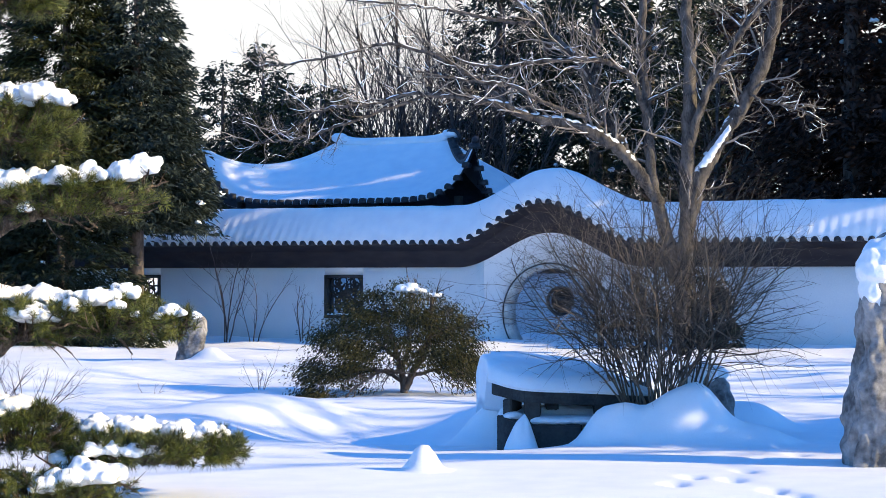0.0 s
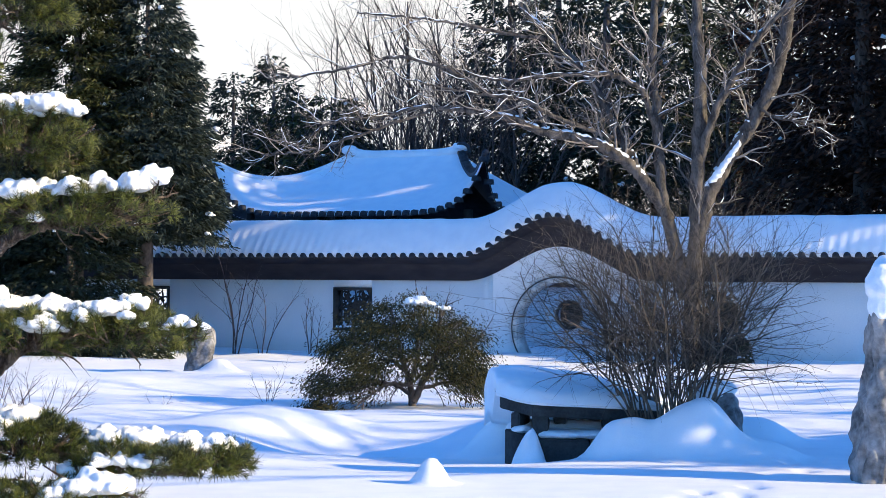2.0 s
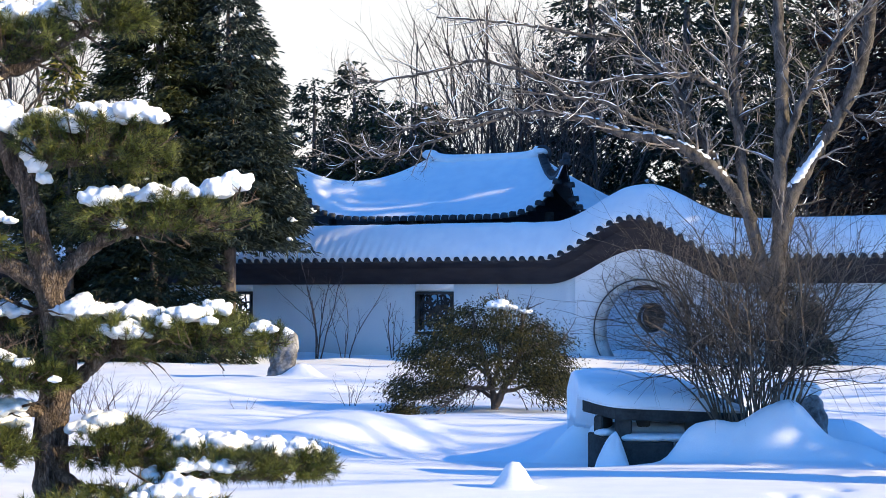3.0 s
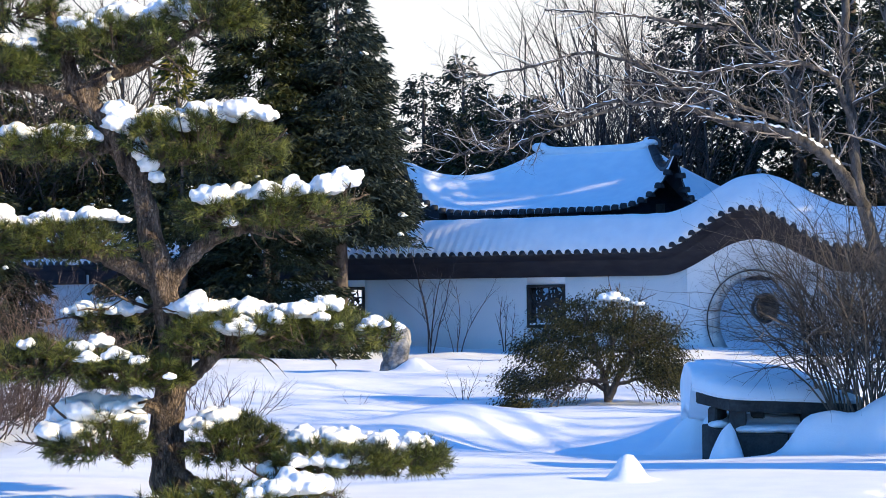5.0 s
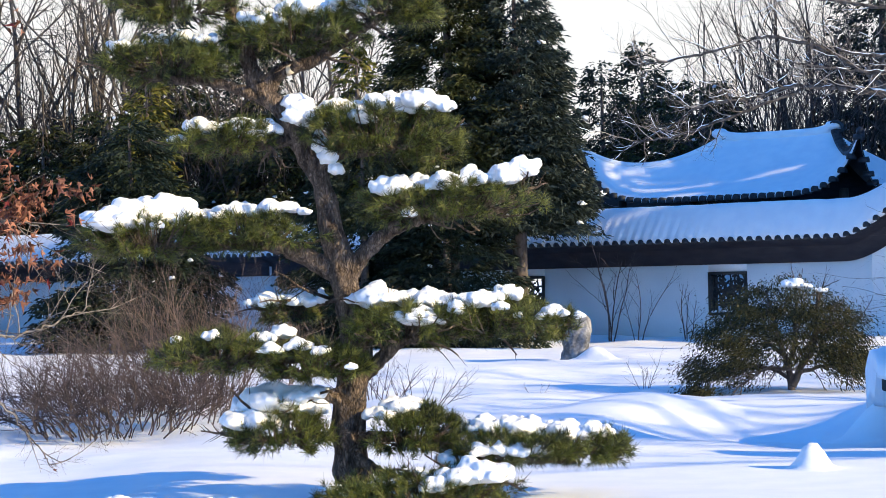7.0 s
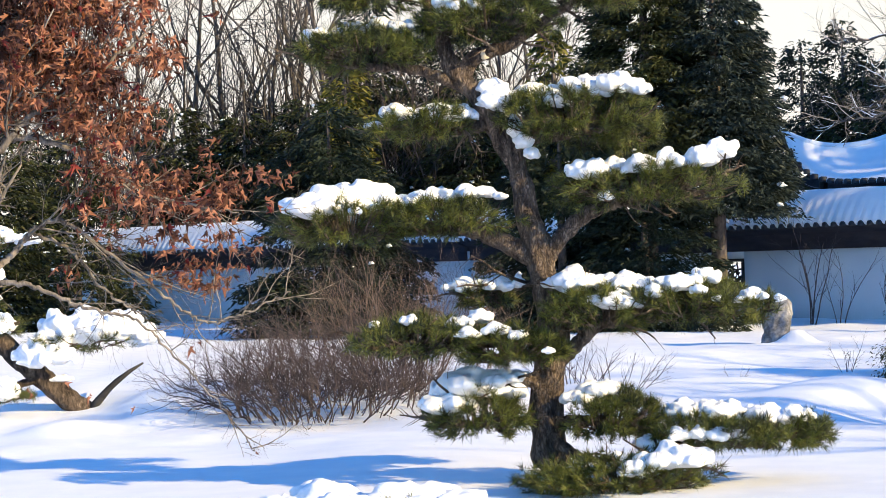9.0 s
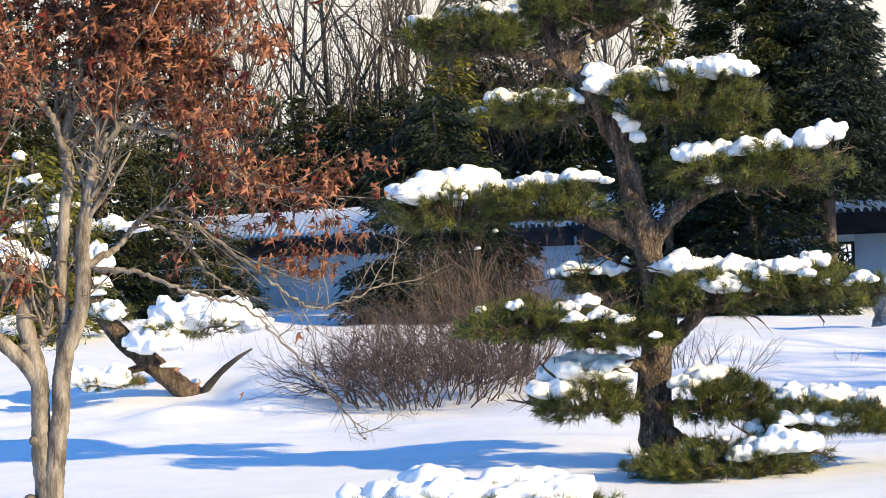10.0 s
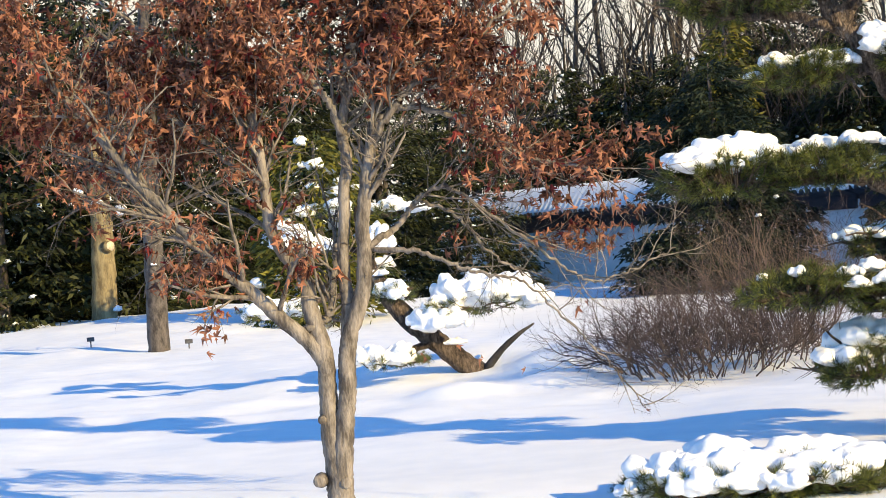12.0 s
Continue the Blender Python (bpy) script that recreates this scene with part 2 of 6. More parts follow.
def lump(geo, rng, c, rx, ry, rz, seg=10, rings=5, rough=0.18, flat=0.25):
    """A soft heap of snow: a domed, uneven blob with a flatter underside."""
    k = len(geo.v)
    off = Vector((rng.uniform(0, 99), rng.uniform(0, 99), rng.uniform(0, 99)))
    rows = []
    for i in range(rings + 2):
        ph = math.pi * i / (rings + 1)
        row = []
        for j in range(seg if 0 < i < rings + 1 else 1):
            th = 2 * math.pi * j / seg
            n = Vector((math.sin(ph) * math.cos(th), math.sin(ph) * math.sin(th), math.cos(ph)))
            w = 1 + rough * 2 * noise.noise(n * 1.6 + off) + rough * noise.noise(n * 3.7 + off)
            z = n.z * rz * (1 if n.z > 0 else flat)
            row.append(len(geo.v))
            geo.v.append((c[0] + n.x * rx * w, c[1] + n.y * ry * w, c[2] + z * w))
        rows.append(row)
    for a, b in zip(rows, rows[1:]):
        for j in range(seg):
            j2 = (j + 1) % seg
            q = [a[j % len(a)], b[j % len(b)], b[j2 % len(b)], a[j2 % len(a)]]
            q = list(dict.fromkeys(q))
            if len(q) > 2:
                geo.f.append(tuple(q))
    return k


def snow_cap(rng, x, y, z, rx, ry, rz, knobs=10, fine=None):
    """One connected cap of settled snow: many soft lumps grown together."""
    g = Geo()
    lump(g, rng, (x, y, z), rx * 0.82, ry * 0.82, rz * 0.62, 16, 9, 0.2, 0.6)
    for i in range(int(knobs * 1.5)):
        a, q = rng.uniform(0, 6.28), math.sqrt(rng.random()) * 0.95
        k = rng.uniform(0.2, 0.38)
        zz = z + rz * (0.62 * math.sqrt(max(0.0, 1 - q * q)) - 0.3 * q) + rng.uniform(-0.16, 0.16) * rz
        lump(g, rng, (x + rx * math.cos(a) * q, y + ry * math.sin(a) * q, zz), rx * k, ry * k, max(rz * k, min(rx, ry) * k * 0.8), 12, 7, 0.2, 0.8)
    return grown(g, fine or max(0.011, max(rx, ry) / 17))


def grown(geo, voxel):
    """The lumps of geo as one skin."""
    me = geo.mesh("snow_cap", M_SNOW_CAP)
    ob = bpy.data.objects.new("tmp", me)
    scene.collection.objects.link(ob)
    md = ob.modifiers.new("skin", "REMESH")
    md.mode, md.voxel_size, md.use_smooth_shade = "VOXEL", voxel, True
    sm = ob.modifiers.new("soft", "SMOOTH")
    sm.iterations, sm.factor = 2, 0.5
    out = bpy.data.meshes.new_from_object(ob.evaluated_get(bpy.context.evaluated_depsgraph_get()))
    bpy.data.objects.remove(ob)
    out.name = "snow_cap"
    if voxel < 0.03:
        n = len(out.vertices)
        co, no = np.empty(n * 3), np.empty(n * 3)
        out.vertices.foreach_get("co", co)
        out.vertices.foreach_get("normal", no)
        rows = co.reshape(-1, 3)
        rough = np.array([0.008 * noise.noise(Vector(q) * 17) + 0.0022 * noise.noise(Vector(q) * 48) for q in rows])
        out.vertices.foreach_set("co", (rows + no.reshape(-1, 3) * rough[:, None]).ravel())
        out.update()
    return out


# ---- ground: one sheet of snow to the horizon ----
WX, WY, WTX, WTY = 2.36, 44.0, 0.9015, -0.4327      # moon gate's centre and the wall's direction
BUMPS = [  # x, y, radius, height
    (2.1, 17.7, 0.4, 0.44), (2.6, 17.75, 0.5, 0.17), (-0.15, 15.45, 0.13, 0.2), (-1.9, 22.4, 1.0, 0.17), (-8.5, 18.6, 0.5, 0.12), (-9.3, 17.8, 0.5, 0.1), (-8.9, 19.6, 0.55, 0.18), (-0.6, 20.6, 1.6, -0.3),
    (0.3, 18.4, 1.0, -0.12), (-4.15, 35.7, 0.35, 0.3), (1.6, 21.5, 1.3, 0.4), (2.9, 19.6, 0.5, 0.3), (-4.7, 15.5, 1.2, 0.05),
    (-9.2, 21.0, 1.6, 0.25), (-10.9, 20.6, 1.2, 0.15), (-6.6, 20.5, 1.6, 0.2), (-12.5, 21.5, 2.0, 0.1), (4.5, 22.0, 2.0, 0.15), (-22.0, 31.0, 4.0, 0.1), (-28.0, 36.8, 6.5, 0.3), (-23.5, 38.5, 6.0, 0.26),
    (-2.6, 19.5, 0.9, 0.12), (0.5, 19.6, 0.4, 0.3), (1.25, 20.3, 0.9, 0.45), (-7.0, 30.0, 3.0, 0.1), (5.0, 17.0, 1.2, 0.12), (1.5, 17.75, 0.28, 0.34), (-2.9, 13.7, 0.5, 0.06),
]


STEPS = [(1.66, 14.28), (1.83, 14.68), (2.9, 17.14), (3.05, 17.3), (2.9, 16.35), (2.3, 13.87), (2.4, 13.6), (2.53, 16.0), (2.28, 15.09), (2.1, 14.5)]   # footprints


def ground(x, y):
    r = math.hypot(x, y)
    fade = max(0.0, 1 - max(0.0, r - 70) / 200)
    h = 0.10 * noise.noise(Vector((x * 0.13, y * 0.13, 3.1))) * fade + 0.05 * noise.noise(Vector((x * 0.5, y * 0.5, 7.7))) * fade
    far = min(1.0, max(0.0, (r - 15.5) / 4)) * fade       # the near lawn lies smooth, drifts begin behind it
    h += far * (0.05 * noise.noise(Vector((x * 0.9, y * 1.3, 1.7))) + 0.022 * noise.noise(Vector((x * 2.3, y * 3.0, 4.7))))
    for bx, by, br, bh in BUMPS:
        d2 = ((x - bx) ** 2 + (y - by) ** 2) / (br * br)
        if d2 < 9:
            h += bh * math.exp(-1.2 * d2 ** 1.5)
    if 1 < x < 4 and 13 < y < 18:
        for bx, by in STEPS:
            d2 = ((x - bx) / 0.06) ** 2 + ((y - by) / 0.12) ** 2
            if d2 < 6:
                h -= 0.05 * math.exp(-d2)
    across = (x - WX) * -WTY + (y - WY) * WTX           # metres behind the wall
    h += 0.12 * math.exp(-((across + 0.6) / 1.8) ** 2)
    return h


def build_ground():
    fine = np.radians(np.arange(-16, 44.01, 0.2))       # the side that is looked at
    rest = np.radians(np.arange(47, 344, 3.0))
    ang = np.concatenate([fine, rest])
    rad = [0.6]
    while rad[-1] < 62:
        rad.append(rad[-1] * (1.0035 if 13 < rad[-1] < 18.5 else 1.01) + 0.004)
    while rad[-1] < 4000:
        rad.append(rad[-1] * 1.25)
    verts = [(0, 0, ground(0, 0))]
    for r in rad:
        for a in ang:
            x, y = -r * math.sin(a), r * math.cos(a)
            verts.append((x, y, ground(x, y)))
    n = len(ang)
    faces = [(0, 1 + j, 1 + (j + 1) % n) for j in range(n)]
    for i in range(len(rad) - 1):
        b = 1 + i * n
        for j in range(n):
            j2 = (j + 1) % n
            faces.append((b + j, b + n + j, b + n + j2, b + j2))
    ob = new("ground", mesh_of("ground", verts, faces, M_SNOW, True))
    tagged(ob, "deep drifted white snow with blue shadow streaks", "snow ground", kind="structure")


build_ground()


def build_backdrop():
    """A plain pale sheet far behind the woods that glows in place of the bright winter sky."""
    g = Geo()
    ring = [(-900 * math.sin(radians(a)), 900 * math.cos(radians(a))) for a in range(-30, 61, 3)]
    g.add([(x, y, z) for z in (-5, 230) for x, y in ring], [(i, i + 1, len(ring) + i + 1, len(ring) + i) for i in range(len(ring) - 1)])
    ob = new("backdrop", g.mesh("backdrop", M_SKY_GLOW))
    tagged(ob, "glowing pale sheet standing in for bright winter sky behind the trees", "sky", kind="structure")


build_backdrop()


# ---- garden wall with its moon gate ----
WALL_TURN = math.degrees(math.atan2(WTY, WTX))
WALL_AT = pose(WX, WY, 0, 0, 0, WALL_TURN)
GATE_Z, GATE_R = 0.68, 1.06
PITCH = 0.236
S0, S1 = -19.3, 19.0
WINDOWS = [(-11.2, -10.2), (-5.66, -4.66)]


def on_wall(s, back=0.0):
    p = WALL_AT @ Vector((s, back, 0))
    return p.x, p.y


def hump(s):
    return 0.5 + 0.5 * math.cos(math.pi * min(abs(s) / 2.25, 1.0))


def eave_z(s):
    return 2.24 + 0.88 * hump(s)


def build_wall(at, S0, S1, gate, suffix):
    """A run of wall with frieze, snow-covered coping and, where it has them, gate and windows."""
    g = Geo()
    top = hump if gate else (lambda s: 0.0)
    frieze_z = lambda s: 1.71 + 0.76 * top(s)
    eave_z = lambda s: 2.24 + 0.88 * top(s)

    def run(a, b, bottom, fixed, n):
        for i in range(n):
            s0, s1 = a + (b - a) * i / n, a + (b - a) * (i + 1) / n
            t0 = fixed if fixed is not None else frieze_z(s0) + 0.25
            t1 = fixed if fixed is not None else frieze_z(s1) + 0.25
            v = [(s0, 0, bottom), (s1, 0, bottom), (s1, 0.36, bottom), (s0, 0.36, bottom), (s0, 0, t0), (s1, 0, t1), (s1, 0.36, t1), (s0, 0.36, t0)]
            f = [(0, 1, 5, 4), (2, 3, 7, 6), (4, 5, 6, 7), (0, 3, 2, 1)]
            if i == 0:
                f.append((0, 4, 7, 3))
            if i == n - 1:
                f.append((1, 2, 6, 5))
            g.add(v, f)

    if not gate:
        run(S0, S1, -0.5, None, 12)
    else:
        edges = [S0] + [e for w in WINDOWS for e in w] + [-1.6]
        for a, b in zip(edges[0::2], edges[1::2]):
            run(a, b, -0.5, None, 12)
        for a, b in WINDOWS:
            run(a, b, -0.5, 0.54, 1)
            run(a, b, 1.54, None, 1)
        run(1.6, S1, -0.5, None, 60)
        n = 96
        inner, outer = [], []
        for i in range(n):
            a = 2 * math.pi * i / n
            c, s = math.cos(a), math.sin(a)
            inner.append((GATE_R * c, GATE_Z + GATE_R * s))
            d = 1.06
            while True:
                x, z = c * d, GATE_Z + s * d
                if abs(x) >= 1.6 or z <= -0.5 or z >= frieze_z(x) + 0.25 or d > 4:
                    break
                d += 0.01
            outer.append((max(-1.6, min(1.6, c * d)), GATE_Z + s * d))
        v = [(x, y, z) for y in (0, 0.36) for ring in (inner, outer) for x, z in ring]
        f = []
        for i in range(n):
            j = (i + 1) % n
            f += [(i, n + i, n + j, j), (2 * n + i, 2 * n + j, 3 * n + j, 3 * n + i), (i, j, 2 * n + j, 2 * n + i)]
        g.add(v, f)
    me = g.mesh("wall_garden", M_PLASTER, False)
    bm = bmesh.new()
    bm.from_mesh(me)
    bmesh.ops.remove_doubles(bm, verts=bm.verts[:], dist=0.003)
    bm.to_mesh(me)
    bm.free()
    wall = new("wall_" + suffix, me)
    wall.matrix_basis = at
    tagged(wall, "long white plastered garden wall in blue shade", "wall", kind="structure")

    # dark frieze stepping out under the eave
    g = Geo()
    steps = [S0 + i * 0.1 for i in range(int((S1 - S0) / 0.1) + 1)]

    def sweep(profile):
        k, m = len(g.v), len(profile(steps[0]))
        for s in steps:
            g.v.extend([(s, y, z) for y, z in profile(s)])
        for i in range(len(steps) - 1):
            for j in range(m):
                j2 = (j + 1) % m
                g.f.append((k + i * m + j, k + (i + 1) * m + j, k + (i + 1) * m + j2, k + i * m + j2))
        g.f += [tuple(k + j for j in range(m)), tuple(k + (len(steps) - 1) * m + j for j in range(m))[::-1]]

    sweep(lambda s: [(-0.05, frieze_z(s)), (0.41, frieze_z(s)), (0.41, eave_z(s) - 0.1), (0.8, eave_z(s)), (-0.44, eave_z(s)), (-0.40, eave_z(s) - 0.05), (-0.12, eave_z(s) - 0.13), (-0.05, eave_z(s) - 0.2)])
    fr = new("frieze_" + suffix, g.mesh("wall_frieze", M_FRIEZE, False))
    fr.matrix_basis = at
    tagged(fr, "dark painted frieze board under the tiled eave", "frieze", kind="structure")

    # snow lying on the roof, ribbed by the tiles near the eave
    prof = [(-0.40, -0.02, 0), (-0.49, 0.02, 0), (-0.50, 0.09, 0), (-0.45, 0.19, 0.1), (-0.34, 0.34, 0.3), (-0.16, 0.56, 0.6), (0.02, 0.76, 0.85), (0.14, 0.87, 1), (0.26, 0.88, 1), (0.38, 0.78, 0.9), (0.6, 0.5, 0.6), (0.85, 0.16, 0.1), (0.84, -0.01, 0)]
    verts, faces = [], []
    ss = np.arange(S0 - 0.06, S1 + 0.06, PITCH / 6)
    m = len(prof)
    for s in ss:
        h = top(s)
        e, r = 2.24 + 0.88 * h, 2.24 + 0.79 * h
        rib = math.cos(2 * math.pi * s / PITCH)
        wob = noise.noise(Vector((s * 0.9, 2.0, 0))) * 0.02 + noise.noise(Vector((s * 3.1, 5.0, 0))) * 0.012
        for j, (y, z, f) in enumerate(prof):
            amp = (0.0, 0.012, 0.03, 0.03, 0.022, 0.01)[j] if j < 6 else 0.0
            amp *= 0.18 + (0.5 if gate else 0.12) * max(0.0, min(1.0, (-s - 5) / 4)) * max(0.0, 0.6 + noise.noise(Vector((s * 0.5, 9.0, 0))))
            sag = 0.022 * (1 - rib) if j in (1, 2) else 0.0
            verts.append((s, y - amp * rib * 0.6, e * (1 - f) + r * f + z + amp * rib - sag + wob * f))
    n = len(ss)
    for i in range(n - 1):
        for j in range(m - 1):
            faces.append((i * m + j, (i + 1) * m + j, (i + 1) * m + j + 1, i * m + j + 1))
    faces += [tuple(range(m)), tuple((n - 1) * m + j for j in range(m))[::-1]]
    sn = new("roof_snow_" + suffix, mesh_of("wall_roof_snow", verts, faces, M_SNOW, True))
    sn.matrix_basis = at
    tagged(sn, "thick smooth snow on the wall's tiled coping", "snow", kind="structure")
    return fr


FRIEZE = build_wall(WALL_AT, S0, S1, True, "garden")
LEFT_AT = pose(-15.05, 52.25, 0, 0, 0, -24.5)
LEFT_LONG = 30.0
FRIEZE_LEFT = build_wall(LEFT_AT, -LEFT_LONG, 0.25, False, "left")


def half_round(r, length, n=7, name="tile"):
    """The rounded end of a roof tile, facing -y."""
    g = Geo()
    ring = [(r * math.cos(math.pi * i / n), r * math.sin(math.pi * i / n) * 1.15) for i in range(n + 1)] + [(-r, -r * 0.55), (r, -r * 0.55)]
    k = len(ring)
    g.add([(x, 0, z) for x, z in ring] + [(x, length, z) for x, z in ring],
          [tuple(range(k))[::-1], tuple(range(k, 2 * k))] + [(i, k + i, k + (i + 1) % k, (i + 1) % k)[::-1] for i in range(k)])
    return g.mesh(name, M_TILE, False)


def build_moon_gate():
    gate = thing("moon_gate", WX, WY, 0, "round moon gate with a pale stone ring, half buried in snow", "gate", turn=WALL_TURN)
    # ring of stones
    n, seg = 14, 5
    g = Geo()
    r0, r1 = GATE_R - 0.05, GATE_R + 0.04
    half = math.pi / n * 0.985
    ring = []
    for i in range(seg + 1):
        a = -half + 2 * half * i / seg
        for r, y in ((r0, -0.05), (r1, -0.05), (r1, 0.0), (r1 - 0.035, 0.02), (r1 - 0.035, 0.34), (r1, 0.36), (r1, 0.41), (r0, 0.41)):
            ring.append((r * math.cos(a), y, r * math.sin(a)))
    f = []
    for i in range(seg):
        for j in range(8):
            j2 = (j + 1) % 8
            f.append((i * 8 + j, i * 8 + j2, (i + 1) * 8 + j2, (i + 1) * 8 + j))
    f += [tuple(range(8))[::-1], tuple(seg * 8 + j for j in range(8))]
    g.add(ring, f)
    me = g.mesh("ring_stone", M_STONE_RING, False)
    for i in range(n):
        part("ring_stone", me, gate, at=pose(0, 0, GATE_Z) @ pose(0, 0, 0, 0, 360 * i / n, 0))
    g = Geo()
    pts = [vec((r1 + 0.015) * math.cos(a), -0.03, (r1 + 0.015) * math.sin(a)) for a in np.linspace(0, 2 * math.pi, 65)]
    g.tube(pts, [0.022] * 65, 5)
    part("rim", g.mesh("rim", M_TILE), gate, "dark rim moulding", at=pose(0, 0, GATE_Z))
    g = Geo()
    rng = random.Random(5)
    for i in range(7):
        lump(g, rng, (-0.75 + i * 0.25, 0.15, GATE_Z - 0.78), 0.3, 0.3, 0.12)
    ob = new("snow_drift", g.mesh("snow_drift", M_SNOW_CAP))
    ob.matrix_basis = WALL_AT
    tagged(ob, "low snow drift lying in the moon gate", "snow drift")


build_moon_gate()


def lattice_window(name, s, z, w, h, label, rng, back=0.0):
    """A window in the wall with a dark frame and a fretwork of crossed and curled bars."""
    x, y = on_wall(s, back)
    win = thing(name, x, y, z, label, "window", kind="structure", turn=WALL_TURN)
    g = Geo()
    t = 0.07
    g.box(-w / 2, w / 2, -0.04, 0.3, 0, t)
    g.box(-w / 2, w / 2, -0.04, 0.3, h - t, h)
    g.box(-w / 2, -w / 2 + t, -0.04, 0.3, t, h - t)
    g.box(w / 2 - t, w / 2, -0.04, 0.3, t, h - t)
    part("window_frame", g.mesh("window_frame", M_LATTICE, False), win)
    g = Geo()
    for i in range(58):
        c = vec(rng.uniform(-w / 2 + 0.14, w / 2 - 0.14), 0.12, rng.uniform(0.14, h - 0.14))
        r = rng.uniform(0.06, 0.13)
        a0 = rng.uniform(0, 6.28)
        pts = [c + vec(math.cos(a0 + a) * r, 0, math.sin(a0 + a) * r) for a in np.linspace(0, rng.uniform(3, 6), 9)]
        g.tube(pts, [0.024] * 9, 4)
    for i in range(5):
        q = -w / 2 + w * (i + 0.5) / 5
        g.tube([vec(q, 0.12, 0.05), vec(q + 0.05, 0.12, h / 2), vec(q, 0.12, h - 0.05)], [0.018] * 3, 4)
    part("lattice", g.mesh("lattice", M_LATTICE), win, "curling dark fretwork")
    g = Geo()
    rng2 = random.Random(3)
    for i in range(4):
        lump(g, rng2, (-w / 2 + w * (i + 0.5) / 4, 0.02, t), w / 6, 0.06, 0.05, 8, 4)
    part("sill_snow", g.mesh("sill_snow", M_SNOW_CAP), win, "thin snow on the sill")


for i, (a, b) in enumerate(WINDOWS):
    lattice_window("window_%d" % (i + 1), (a + b) / 2, 0.54, 1.0, 1.0, "square window with dark curling fretwork in a white wall", random.Random(20 + i))


def build_inner_court():
    """The white wall behind the gate, with a round fretwork window."""
    cx, cz, r = -2.22, 0.89, 0.34
    g = Geo()
    n = 40
    ring = [(cx + r * math.cos(2 * math.pi * i / n), cz + r * math.sin(2 * math.pi * i / n)) for i in range(n)]
    out = []
    for i in range(n):
        a = 2 * math.pi * i / n
        c, s = math.cos(a), math.sin(a)
        d = min(0.6 / max(abs(c), 1e-6), 0.6 / max(abs(s), 1e-6))
        out.append((cx + c * d, cz + s * d))
    v = [(x, y, z) for y in (6.0, 6.24) for q in (ring, out) for x, z in q]
    f = []
    for i in range(n):
        j = (i + 1) % n
        f += [(i, n + i, n + j, j), (2 * n + i, 2 * n + j, 3 * n + j, 3 * n + i), (i, j, 2 * n + j, 2 * n + i)]
    g.add(v, f)
    g.box(-9, cx - 0.6, 6.0, 6.24, -0.4, 1.8)
    g.box(cx + 0.6, 7, 6.0, 6.24, -0.4, 1.8)
    g.box(cx - 0.6, cx + 0.6, 6.0, 6.24, -0.4, cz - 0.6)
    g.box(cx - 0.6, cx + 0.6, 6.0, 6.24, cz + 0.6, 1.8)
    w = new("wall_court", g.mesh("wall_court", M_PLASTER, False))
    w.matrix_basis = WALL_AT
    tagged(w, "white courtyard wall seen through the moon gate", "wall", kind="structure")
    g = Geo()
    g.box(-9, 7, 5.9, 6.34, 1.58, 2.1)
    fr = new("wall_court_frieze", g.mesh("wall_court_frieze", M_FRIEZE, False))
    fr.matrix_basis = WALL_AT
    tagged(fr, "dark frieze of the courtyard wall", "frieze", kind="structure")
    x, y = on_wall(cx, 6.0)
    win = thing("window_3", x, y, cz, "round window with dark openwork in the courtyard wall", "window", kind="structure", turn=WALL_TURN)
    g = Geo()
    g.tube([vec(math.cos(a) * r, 0.02, math.sin(a) * r) for a in np.linspace(0, 2 * math.pi, 33)], [0.045] * 33, 5)
    part("window_frame", g.mesh("window_frame", M_LATTICE), win)
    g = Geo()
    rng = random.Random(8)
    for i in range(34):
        a, q = rng.uniform(0, 6.28), rng.uniform(0.02, 0.25)
        c = vec(math.cos(a) * q, 0.1, math.sin(a) * q)
        a0 = rng.uniform(0, 6.28)
        rr = rng.uniform(0.04, 0.09)
        g.tube([c + vec(math.cos(a0 + t) * rr, 0, math.sin(a0 + t) * rr) for t in np.linspace(0, 5, 8)], [0.017] * 8, 4)
    part("lattice", g.mesh("lattice", M_LATTICE), win, "dark carved openwork")


build_inner_court()


